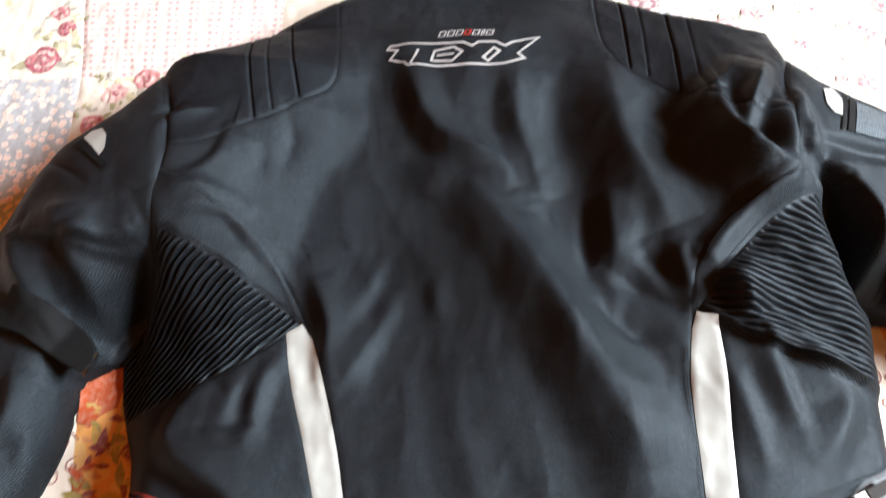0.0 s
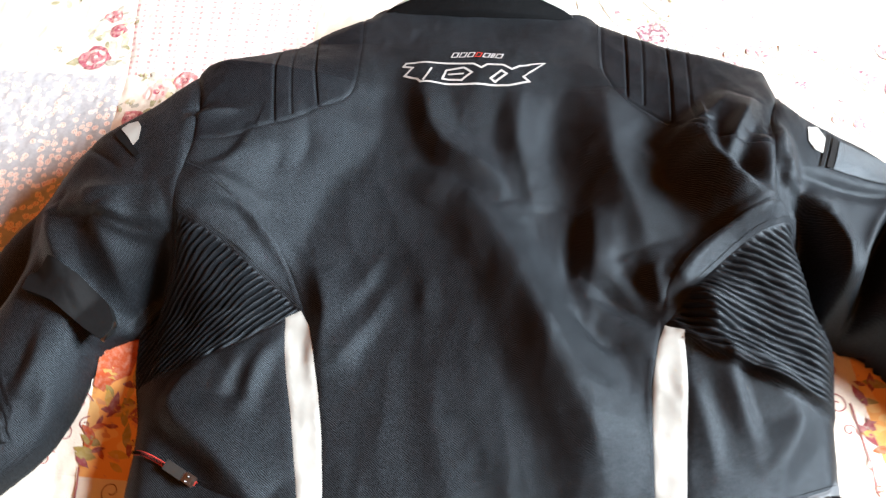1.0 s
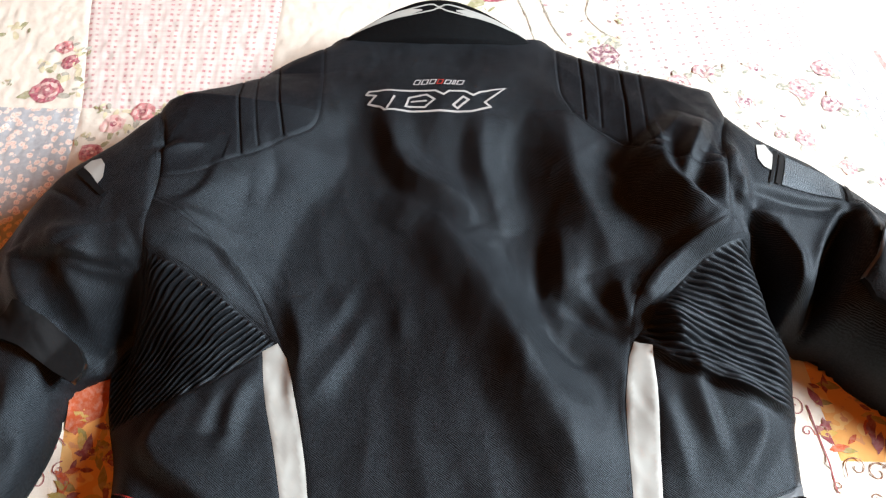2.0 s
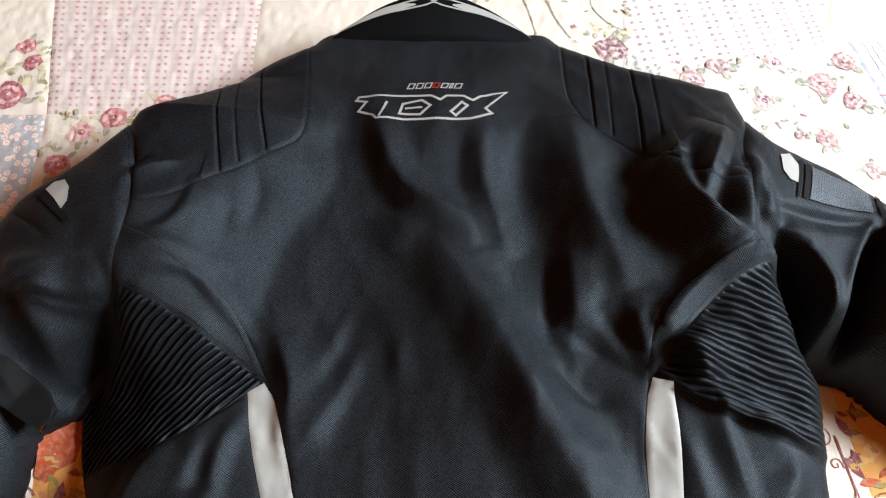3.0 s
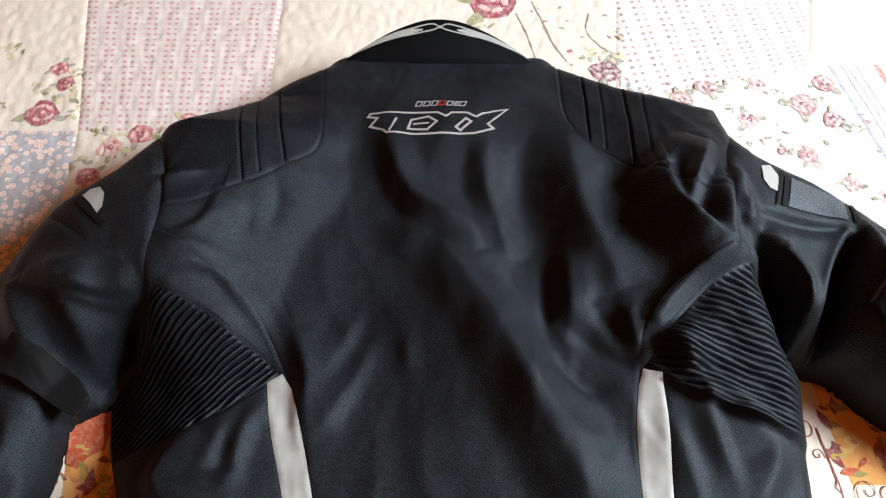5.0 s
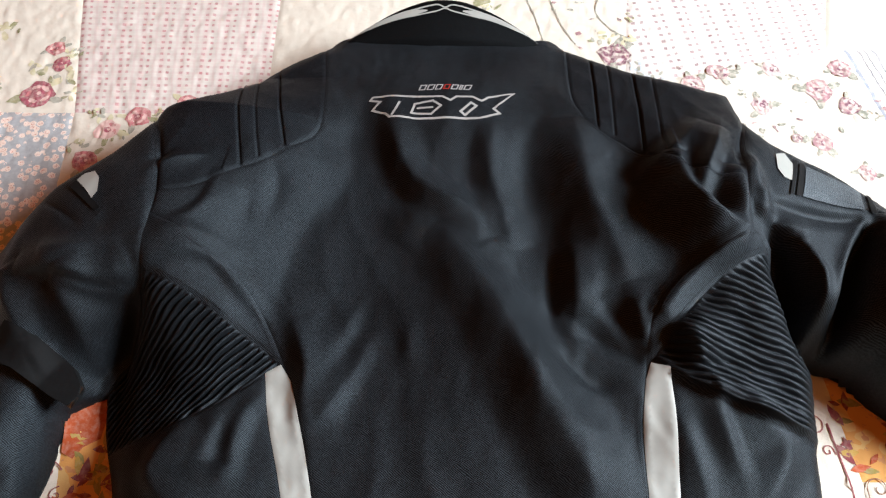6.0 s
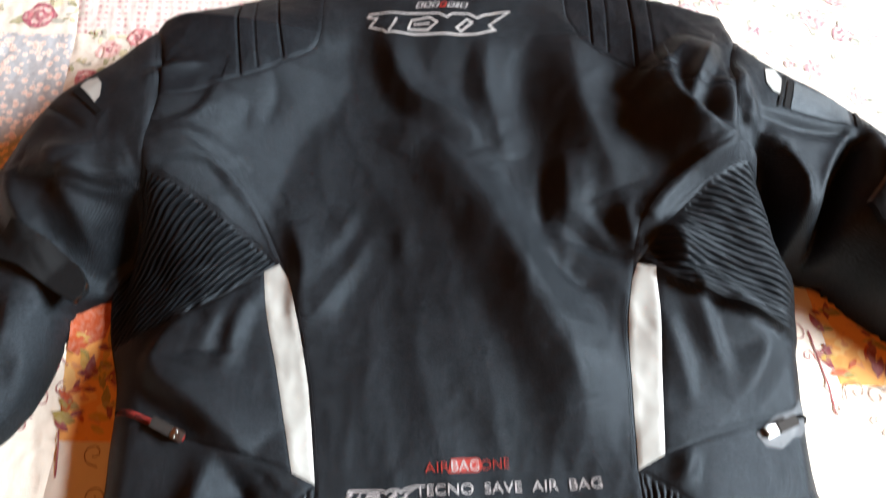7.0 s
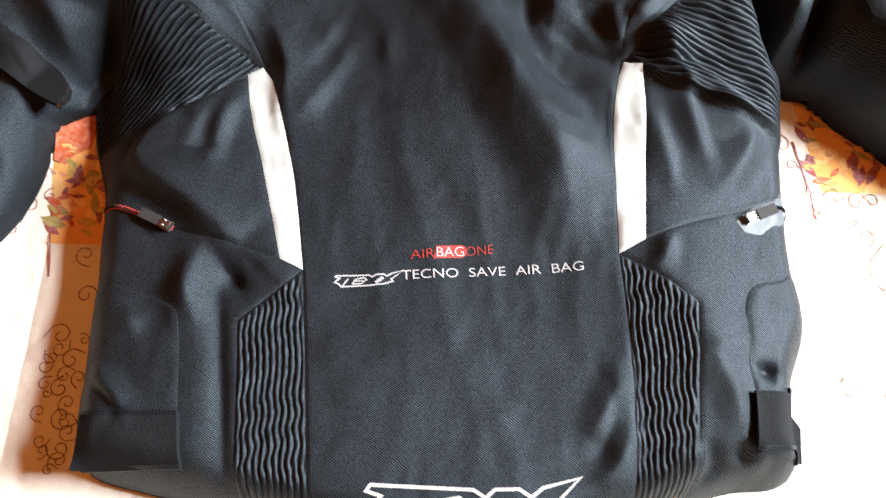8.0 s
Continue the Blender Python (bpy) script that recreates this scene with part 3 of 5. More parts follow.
SLEEVE_OUT_L = [a0, (-0.249, 0.381), (-0.268, 0.358), (-0.290, 0.341), (-0.314, 0.327), (-0.346, 0.310), (-0.379, 0.269), (-0.399, 0.224), (-0.422, 0.126), (-0.446, 0.033), u1]
SLEEVE_IN_L = [u2, (-0.360, -0.030), (-0.320, 0.020), (-0.2920, 0.054), (-0.2800, 0.080), (-0.2750, 0.105), (-0.2745, 0.125), (-0.2730, 0.143), (-0.259, 0.154), a4]
SLEEVE_OUT_R = [v2, (0.520, 0.140), (0.488, 0.226), (0.445, 0.292), (0.412, 0.334), (0.394, 0.350), (0.362, 0.371), (0.336, 0.382), (0.314, 0.391), (0.305, 0.410), c0]
SLEEVE_IN_R = [c4, (0.333, 0.190), (0.352, 0.181), (0.376, 0.158), (0.403, 0.135), (0.456, 0.082), v1]
SIDE_L = [[a4, (-0.239, 0.130), o1], [o1, (-0.224, 0.087), o2], [o2, (-0.218, 0.036), (-0.215, 0.009), (-0.213, -0.033), (-0.211, -0.069), (-0.209, -0.100), (-0.194, -0.126), (-0.160, -0.136), (-0.126, -0.143), h1]]
SIDE_R = [[h4, (0.245, -0.130), (0.275, -0.127), (0.291, -0.114), (0.290, -0.090), (0.296, -0.056), (0.307, -0.031), (0.311, -0.006), (0.308, 0.030), o4], [o4, (0.310, 0.096), o3], [o3, (0.312, 0.149), c4]]
HEM = [h2, (0.000, -0.170), (0.060, -0.174), (0.120, -0.168), h3]
NECK = [m0, (0.100, 0.508), (0.020, 0.512), (-0.060, 0.508), n0]
OUTLINE = loop(TOP_L, SLEEVE_OUT_L, [u1, u2], SLEEVE_IN_L, *SIDE_L, [h1, h2], HEM, [h3, h4], *SIDE_R, SLEEVE_IN_R, [v1, v2], SLEEVE_OUT_R, TOP_R, [m0, (0.125, 0.545), (0.02, 0.575), (-0.08, 0.54), n0], step=0.008)

# folds: a line, how wide, how high (minus: a hollow)
# ridges: a line, how far the cloth falls away to its left and to its right, how high
RIDGES_BACK = [
    ([(-0.0290, 0.406), (-0.0149, 0.3588), (-0.0004, 0.3331), (0.0207, 0.3173), (0.0436, 0.3042), (0.0610, 0.2760)], 0.022, 0.018, 0.0140),
    ([(-0.0027, 0.3150), (-0.0055, 0.2880), (-0.0140, 0.2740)], 0.022, 0.026, 0.0040),
    ([(0.0664, 0.3980), (0.0612, 0.3593), (0.0644, 0.3290), (0.0750, 0.2940), (0.0812, 0.2690)], 0.030, 0.018, 0.0125),
    ([(0.0100, 0.2920), (0.0205, 0.2826), (0.0477, 0.2470), (0.0645, 0.2190), (0.0759, 0.1918), (0.0848, 0.1683), (0.0934, 0.1434), (0.1074, 0.1162), (0.1210, 0.0907), (0.1320, 0.0600)], 0.034, 0.034, 0.0160),
    ([(0.1110, 0.2640), (0.1070, 0.2330), (0.1070, 0.1960)], 0.010, 0.008, -0.0030),
    ([(0.1130, 0.2150), (0.1250, 0.2060), (0.1406, 0.1924), (0.1597, 0.1804), (0.1730, 0.1740)], 0.014, 0.010, -0.0070),
    ([(0.1100, 0.1790), (0.1291, 0.1600), (0.1475, 0.1540)], 0.010, 0.007, -0.0040),
    ([(-0.0052, 0.2060), (0.0007, 0.1700)], 0.012, 0.008, 0.0023),
    ([(-0.0292, 0.1990), (-0.0400, 0.1734), (-0.0512, 0.1520), (-0.0660, 0.1300)], 0.011, 0.015, 0.0049),
    ([(-0.0440, 0.2280), (-0.0520, 0.2000), (-0.0650, 0.1780)], 0.010, 0.016, 0.0038),
    ([(-0.0930, 0.2120), (-0.0790, 0.1757), (-0.0765, 0.1491), (-0.0740, 0.1250)], 0.030, 0.013, 0.0110),
    ([(0.1258, 0.2760), (0.1269, 0.2306), (0.1204, 0.1940)], 0.020, 0.018, 0.0101),
]
RIDGES_SHOULDER = [
    ([(0.1363, 0.4020), (0.1377, 0.3549), (0.1406, 0.3189), (0.1487, 0.2878), (0.1585, 0.2583), (0.1660, 0.2330)], 0.034, 0.042, 0.0247),
    ([(0.2130, 0.3480), (0.2095, 0.3146), (0.2133, 0.2960), (0.2251, 0.2808), (0.2400, 0.2695), (0.2580, 0.2650)], 0.010, 0.030, 0.0256),
    ([(0.1760, 0.3210), (0.1973, 0.3380), (0.2155, 0.3553), (0.2430, 0.3880)], 0.016, 0.016, 0.0095),
    ([(0.2560, 0.3780), (0.2306, 0.3248), (0.2218, 0.2951), (0.2275, 0.2790)], 0.012, 0.018, 0.0150),
    ([(0.2570, 0.3300), (0.2525, 0.2973), (0.2529, 0.2680)], 0.010, 0.022, 0.0171),
    ([(0.2700, 0.3350), (0.2690, 0.3080), (0.2760, 0.2850)], 0.010, 0.012, 0.0114),
    ([(0.1450, 0.2230), (0.1600, 0.2030), (0.1780, 0.1840)], 0.018, 0.010, -0.0057),
    ([(0.1732, 0.2253), (0.1700, 0.2050), (0.1770, 0.1850)], 0.012, 0.012, 0.0076),
    ([(0.2560, 0.2600), (0.2390, 0.2540), (0.2180, 0.2420), (0.1940, 0.2190), (0.1750, 0.1950)], 0.012, 0.011, 0.0104),
]
RIDGES_SIDE = [
    ([(0.2149, 0.1530), (0.2219, 0.1213), (0.2310, 0.0910)], 0.009, 0.012, 0.0075),
    ([(0.2405, 0.1490), (0.2554, 0.1257), (0.2639, 0.1126), (0.2545, 0.0921), (0.2330, 0.0650)], 0.016, 0.026, 0.0095),
    ([(0.1910, 0.1340), (0.1986, 0.1007), (0.2034, 0.0680)], 0.010, 0.013, 0.0059),
    ([(0.1980, 0.0360), (0.1940, 0.0230), (0.1880, 0.0140)], 0.008, 0.009, 0.0068),
    ([(-0.1267, 0.0860), (-0.1209, 0.1253), (-0.1110, 0.1500)], 0.010, 0.010, 0.0075),
    ([(-0.1430, 0.0990), (-0.1400, 0.1210), (-0.1300, 0.1400)], 0.012, 0.010, 0.0051),
    ([(-0.1960, 0.2630), (-0.1762, 0.2715), (-0.1645, 0.2845), (-0.1590, 0.3030), (-0.1570, 0.3180)], 0.007, 0.030, 0.0075),
    ([(-0.1960, 0.2520), (-0.1764, 0.2600), (-0.1561, 0.2584), (-0.1336, 0.2520)], 0.010, 0.012, 0.0059),
    ([(-0.1918, 0.2409), (-0.1718, 0.2469), (-0.1526, 0.2457), (-0.1363, 0.2317), (-0.1141, 0.2080)], 0.010, 0.007, 0.0068),
]
RIDGES_HIP = [
    ([(-0.1500, 0.1310), (-0.1640, 0.1190), (-0.1750, 0.1060), (-0.1790, 0.0950), (-0.1740, 0.0840), (-0.1620, 0.0740), (-0.1390, 0.0600), (-0.1170, 0.0420), (-0.0980, 0.0250)], 0.046, 0.015, 0.0180),
    ([(0.1860, 0.1700), (0.2027, 0.1565), (0.2279, 0.1455), (0.2544, 0.1345), (0.2822, 0.1240), (0.3080, 0.1200)], 0.022, 0.004, 0.0120),
    ([(0.1920, 0.2000), (0.2040, 0.1850), (0.2110, 0.1660)], 0.030, 0.012, 0.0180),
    ([(0.1600, -0.0500), (0.1520, -0.0780), (0.1360, -0.1000)], 0.016, 0.014, 0.0063),
    ([(0.1660, -0.0880), (0.1560, -0.1150), (0.1400, -0.1280)], 0.012, 0.012, 0.0054),
    ([(0.2200, -0.0480), (0.2330, -0.0700), (0.2360, -0.0950)], 0.012, 0.016, 0.0072),
    ([(-0.1980, -0.0640), (-0.1780, -0.0700), (-0.1600, -0.0870)], 0.012, 0.018, 0.0108),
    ([(-0.1330, 0.0080), (-0.1290, -0.0120), (-0.1200, -0.0330)], 0.012, 0.018, 0.0072),
]
RIDGES_SLEEVE = [
    ([(-0.3500, 0.2150), (-0.3360, 0.1600), (-0.3320, 0.1000), (-0.3400, 0.0300), (-0.3700, -0.0500)], 0.040, 0.055, 0.0120),
    ([(0.2760, 0.2990), (0.3250, 0.2950), (0.3680, 0.2950)], 0.006, 0.014, -0.0090),
    ([(0.2700, 0.3500), (0.2720, 0.3200), (0.2700, 0.2950)], 0.010, 0.012, 0.0060),
    ([(-0.3090, 0.2350), (-0.2721, 0.2310), (-0.2430, 0.2240), (-0.2173, 0.2255), (-0.2040, 0.2310)], 0.030, 0.008, 0.0160),
    ([(-0.3230, 0.2420), (-0.3150, 0.2240), (-0.3050, 0.2070), (-0.2910, 0.1840)], 0.030, 0.016, 0.0160),
    ([(-0.2720, 0.2300), (-0.2580, 0.2060), (-0.2500, 0.1900), (-0.2440, 0.1740)], 0.030, 0.022, 0.0200),
    ([(-0.3010, 0.1440), (-0.2985, 0.1160), (-0.3060, 0.0900)], 0.012, 0.012, 0.0100),
    ([(-0.2865, 0.1440), (-0.2880, 0.1200), (-0.2850, 0.0900), (-0.2800, 0.0600)], 0.010, 0.012, 0.0090),
]
FOLDS_LEFT = [
    ([(-0.204, 0.31), (-0.187, 0.322), (-0.168, 0.33)], 0.008, 0.003),
    ([(-0.208, 0.322), (-0.193, 0.331)], 0.006, -0.003),
    ([(-0.118, 0.347), (-0.111, 0.32), (-0.116, 0.293)], 0.009, -0.002),
]
FOLDS_LEFT_B = [
    ([(-0.131, 0.307), (-0.132, 0.285)], 0.008, -0.002),
]
FOLDS_LEFT_C = [
    ([(-0.197, -0.062), (-0.174, -0.078), (-0.160, -0.092)], 0.010, -0.006),
    ([(-0.164, -0.025), (-0.154, -0.04)], 0.014, 0.004),
    ([(-0.107, -0.008), (-0.097, -0.077), (-0.088, -0.132)], 0.008, -0.005),
]
FOLDS_SLEEVES = [
    ([(-0.222, 0.249), (-0.245, 0.243), (-0.28, 0.244)], 0.014, 0.004),
    ([(-0.268, 0.132), (-0.262, 0.097), (-0.263, 0.08)], 0.009, 0.007),
    ([(0.275, 0.325), (0.273, 0.3)], 0.006, -0.006),
    ([(0.266, 0.291), (0.286, 0.277), (0.303, 0.273)], 0.008, 0.006),
    ([(0.276, 0.268), (0.279, 0.24), (0.283, 0.206)], 0.007, 0.004),
    ([(0.284, 0.276), (0.293, 0.250), (0.297, 0.224), (0.302, 0.182)], 0.012, -0.026),
    ([(0.305, 0.262), (0.314, 0.237), (0.313, 0.205)], 0.010, 0.010),
    ([(0.366, 0.292), (0.339, 0.256), (0.319, 0.21)], 0.008, 0.009),
    ([(0.369, 0.282), (0.350, 0.248), (0.338, 0.220), (0.330, 0.180)], 0.011, -0.030),
    ([(0.388, 0.300), (0.381, 0.262), (0.370, 0.222)], 0.014, 0.011),
]
FOLDS_HIP = [
    ([(0.219, -0.105), (0.226, -0.117), (0.216, -0.128)], 0.009, -0.008),
    ([(0.237, -0.106), (0.246, -0.114)], 0.007, -0.006),
    ([(0.247, -0.118), (0.262, -0.113)], 0.012, 0.005),
    ([(0.152, -0.060), (0.160, -0.084), (0.150, -0.112)], 0.009, -0.002),
    ([(0.221, -0.048), (0.237, -0.042)], 0.01, 0.003),
    ([(0.256, -0.055), (0.269, -0.059)], 0.007, -0.007),
]
FOLDS_SIDE_L = [
    ([(-0.121, 0.025), (-0.124, 0.004), (-0.123, -0.018)], 0.012, 0.004),
    ([(-0.107, 0.009), (-0.090, -0.007)], 0.01, -0.005),
]
FOLD_LINES = [(l, w, 1.5 * a) for l, w, a in FOLDS_SIDE_L] + FOLDS_HIP + FOLDS_LEFT + FOLDS_LEFT_B + FOLDS_LEFT_C + FOLDS_SLEEVES
CREASES = [
    ([(-0.3110, 0.2330), (-0.2720, 0.2285), (-0.2430, 0.2220), (-0.2170, 0.2245), (-0.2060, 0.2300)], 0.0035, -0.0075),
    ([(-0.3000, 0.2990), (-0.2800, 0.2850), (-0.2600, 0.2700)], 0.0040, -0.0030),
    ([(-0.208, 0.225), (-0.228, 0.190), (-0.250, 0.158)], 0.013, -0.035),
    ([(0.276, 0.250), (0.296, 0.212), (0.318, 0.182)], 0.013, -0.030),
    ([(-0.230, 0.392), (-0.204, 0.325), (-0.200, 0.250)], 0.006, -0.003),
    ([(0.290, 0.410), (0.260, 0.328), (0.262, 0.270)], 0.006, -0.004),
    ([(-0.300, 0.300), (-0.345, 0.180), (-0.380, 0.060)], 0.040, 0.014),
    ([(0.345, 0.320), (0.420, 0.230), (0.480, 0.120)], 0.045, 0.012),
]
PAD_LINES = [
    ([(-0.164, 0.446), (-0.144, 0.331)], 0.0010, -0.0024), ([(-0.152, 0.456), (-0.1315, 0.341)], 0.0009, -0.0013),
    ([(-0.136, 0.470), (-0.1125, 0.356)], 0.0010, -0.0024),
    ([(0.161, 0.492), (0.157, 0.390)], 0.0010, -0.0024), ([(0.177, 0.487), (0.171, 0.381)], 0.0009, -0.0013),
    ([(0.198, 0.469), (0.192, 0.353)], 0.0010, -0.0024), ([(0.215, 0.460), (0.205, 0.341)], 0.0009, -0.0013),
]
FOLDS = [(spline([(x - 0.5 * w, y + 0.22 * w) for x, y in l], 0.012), w, 1.35 * a) for l, w, a in FOLD_LINES] + [(spline(l, 0.012), w, a) for l, w, a in CREASES]

RIDGES = [(spline(l, 0.006), a, b, h) for l, a, b, h in RIDGES_BACK + RIDGES_SHOULDER + RIDGES_SIDE + RIDGES_HIP + RIDGES_SLEEVE]


def ridge(x, y, line, left, right, high):
    """A fold with two nearly plane flanks, of different widths, that meet in a narrow crest."""
    best, side, along = np.full(x.shape, 1e9), np.ones(x.shape), np.zeros(x.shape)
    n = len(line) - 1
    for i, ((ax, ay), (bx, by)) in enumerate(zip(line, line[1:])):
        dx, dy = bx - ax, by - ay
        q = max(dx * dx + dy * dy, 1e-12)
        t = np.clip(((x - ax) * dx + (y - ay) * dy) / q, 0, 1)
        d = np.hypot(x - ax - t * dx, y - ay - t * dy)
        near = d < best
        best = np.where(near, d, best)
        side = np.where(near, dx * (y - ay) - dy * (x - ax), side)
        along = np.where(near, (i + t) / n, along)
    across = best / np.where(side > 0, left, right)
    flank = 0.1 * np.logaddexp(0, (1.04 - np.sqrt(across ** 2 + 0.01)) / 0.1)
    return high * flank * np.sin(np.clip(along, 0.02, 0.98) * math.pi) ** 0.5


def wrinkles(x, y):
    """Slight crumpling of the cloth: soft billows and a few sharper creases."""
    z = np.zeros(x.shape)
    for i, (a, b) in enumerate(zip(x.ravel(), y.ravel())):
        z.flat[i] = 0.0016 * noise.noise((a * 16, b * 13, 0.0)) + 0.0006 * noise.noise((a * 48, b * 40, 4.0)) + 0.0021 * (0.35 - abs(noise.noise((a * 24 + b * 7, b * 11 - a * 5, 9.0)))) + 0.0009 * (0.3 - abs(noise.noise((a * 62 - b * 20, b * 34 + a * 16, 3.0))))
    return z

# where the cloth that slopes down from the sleeve meets the flat of the back
YOKE_EDGE = spline([(-0.111, 0.160), (-0.111, 0.209), (-0.107, 0.231), (-0.100, 0.260), (-0.090, 0.291), (-0.074, 0.312), (-0.057, 0.344), (-0.059, 0.374), (-0.051, 0.409), (-0.050, 0.470)], 0.008)


def garment(x, y):
    """Height of the jacket's upper side over the bed."""
    x, y = np.asarray(x, float), np.asarray(y, float)

    def hill(cx, cy, sx, sy):
        return np.exp(-((x - cx) / sx) ** 2 - ((y - cy) / sy) ** 2)
    z = 0.048 + 0.045 * hill(0.26, 0.29, 0.09, 0.13) + 0.034 * hill(-0.23, 0.29, 0.088, 0.13) + 0.022 * hill(0.03, 0.42, 0.15, 0.07) + 0.012 * hill(0.17, 0.16, 0.08, 0.10)
    z = z + 0.003 * hill(0.062, 0.20, 0.055, 0.16) - 0.006 * hill(-0.035, 0.22, 0.05, 0.14) + 0.008 * hill(0.235, 0.36, 0.07, 0.10) + 0.034 * hill(0.405, 0.19, 0.08, 0.09) + 0.018 * hill(-0.280, 0.30, 0.05, 0.09) + 0.005 * hill(-0.188, 0.12, 0.05, 0.05) + 0.014 * hill(0.205, 0.02, 0.06, 0.11) - 0.010 * hill(-0.215, -0.05, 0.05, 0.10) - 0.022 * hill(-0.258, 0.180, 0.022, 0.035)
    z = z - (0.24 - 0.12 * np.exp(-((y - 0.265) / 0.055) ** 2)) * np.logaddexp(0, (-0.222 - x) / 0.012) * 0.012 - 0.55 * np.logaddexp(0, (-0.318 - x) / 0.008) * 0.008 * np.exp(-((y - 0.225) / 0.075) ** 2)
    d, t = line_distance(x, y, YOKE_EDGE)
    side = np.where(x < np.interp(y, [p[1] for p in YOKE_EDGE], [p[0] for p in YOKE_EDGE]), d, -d)
    ease = np.clip((y - 0.17) / 0.05, 0, 1) * np.clip((0.45 - y) / 0.06, 0, 1) / (1 + np.exp(-(x + 0.225) / 0.018))
    z = z + 0.48 * ease * (np.logaddexp(0, side / 0.0025) * 0.5 - np.logaddexp(0, (side - 0.065) / 0.02) * 4.0) * 0.005
    # the back climbs gently to a slanting ridge and falls away beyond it
    foot, crest = np.interp(y, [p[1] for p in YOKE_EDGE], [p[0] for p in YOKE_EDGE]), np.interp(y, [0.030, 0.085, 0.120, 0.160, 0.200, 0.234, 0.283, 0.340], [0.124, 0.126, 0.116, 0.092, 0.066, 0.049, 0.028, 0.018])
    top = 0.10 * (crest - foot)
    climb, fall = 0.10 * (x - foot), top * (1 - (x - crest) / 0.042)
    slope = -0.0016 * np.logaddexp(-climb / 0.0016, -fall / 0.0016)
    z = z + 0.0016 * np.logaddexp(0, slope / 0.0016) * np.clip((y - 0.02) / 0.08, 0, 1) * np.clip((0.43 - y) / 0.09, 0, 1)
    z = z - 0.6 * 0.008 * np.logaddexp(0, (-0.152 - x) / 0.008) * np.exp(-((y - 0.150) / 0.07) ** 2) / (1 + np.exp(-(x + 0.243) / 0.007))
    for line, wide, high in FOLDS:
        d, t = line_distance(x, y, line)
        z = z + high * np.exp(-1.7 * (np.sqrt((d / wide) ** 2 + 0.06) - 0.245)) * (0.35 + 0.65 * np.sin(np.clip(t, 0.02, 0.98) * math.pi) ** 0.6)
    for line, left, right, high in RIDGES:
        near = (x > min(p[0] for p in line) - 0.08) & (x < max(p[0] for p in line) + 0.08) & (y > min(p[1] for p in line) - 0.08) & (y < max(p[1] for p in line) + 0.08)
        if near.any():
            z[near] += ridge(x[near], y[near], line, left, right, high)
    z = z + wrinkles(x, y)
    d, _ = line_distance(x, y, OUTLINE + OUTLINE[:1])
    d = np.where(within(x, y, OUTLINE), d, 0.0)
    flat = 1 / (1 + np.exp((y - 0.13) / 0.02)) * (np.abs(x - 0.045) < 0.285)
    steep = np.sqrt(np.maximum(0.0, 1 - (1 - np.minimum(d / 0.034, 1)) ** 2))
    rise = flat * (1 - (1 - np.minimum(d / 0.033, 1)) ** 2) + (1 - flat) * steep
    return 0.003 + np.maximum(z, 0.013) * rise


def pleats(direction, pitch, depth, wobble=0.0012, curl=110.0, crest=0.7):
    dx, dy = direction
    n = math.hypot(dx, dy)

    def shape(x, y):
        across = (-dy * x + dx * y) / n
        along = (dx * x + dy * y) / n
        row = np.floor(across / pitch)
        across = across + wobble * np.sin(along * curl + 0.9 * np.sin(across * 70) + 1.7 * np.sin(along * curl * 0.31)) + 0.35 * wobble * np.sin(along * curl * 2.7 + row * 1.9)
        f = np.mod(across / pitch, 1.0)
        return depth * (np.sin(f * math.pi) ** crest - 1.0) * (1 + 0.18 * np.sin(row * 4.3)) + 0.0004 * np.sin(along * curl * 1.9 + row * 2.1) * np.sin(f * math.pi)
    return shape


def crinkle(x, y):
    """Shallow dents in the stiff silver foil."""
    return np.array([0.0011 * noise.noise((a * 55, b * 38, 2.0)) + 0.0004 * noise.noise((a * 140, b * 90, 6.0)) for a, b in zip(x.ravel(), y.ravel())]).reshape(x.shape)


jacket = tagged(new("motorcycle_jacket"), "black textile motorcycle jacket with silver strips, lying on a quilt", "jacket")


def panel(name, poly, material, label="", step=0.0035, lift=0.0, groove=0.0009, extra=None, lines=(), under=0.004, grain=None):
    """One cut piece of the jacket, sunk a little along its seams."""
    border = poly + poly[:1]

    def height(x, y):
        d, _ = line_distance(x, y, border)
        z = garment(x, y) + lift
        for line, wide, high in lines:
            z = z + high * np.exp(-(line_distance(x, y, line)[0] / wide) ** 2)
        if extra:
            z = z + extra(x, y) * np.clip(d / 0.004, 0, 1)
        return z - groove * np.exp(-(d / 0.0011) ** 2)
    return part(name, sheet(poly, step, height, 0.0022, under, grain), material, jacket, label)


panel("back_panel", loop(PAD_L, ARM_L[1], BAND_L, STRIP_L[2], RIB_L[1], HEM, RIB_R[3], STRIP_R[3], BAND_R, ARM_R[1], PAD_R, NECK), CLOTH, "plain black twill back panel", 0.0027)
panel("shoulder_pad", loop(TOP_L, ARM_L[0], PAD_L), CLOTH_FINE, "black shoulder panel with stitched ribs", 0.0012, lines=PAD_LINES[:3])
panel("shoulder_pad", loop(TOP_R, PAD_R, ARM_R[0]), CLOTH_FINE, "black shoulder panel with stitched ribs", 0.0012, lines=PAD_LINES[3:])
panel("seam_band", loop(BAND_L, STRIP_L[1], PLEAT_UP_L, ARM_L[2]), CLOTH)
panel("seam_band", loop(BAND_R, STRIP_R[4], PLEAT_UP_R, ARM_R[2]), CLOTH)
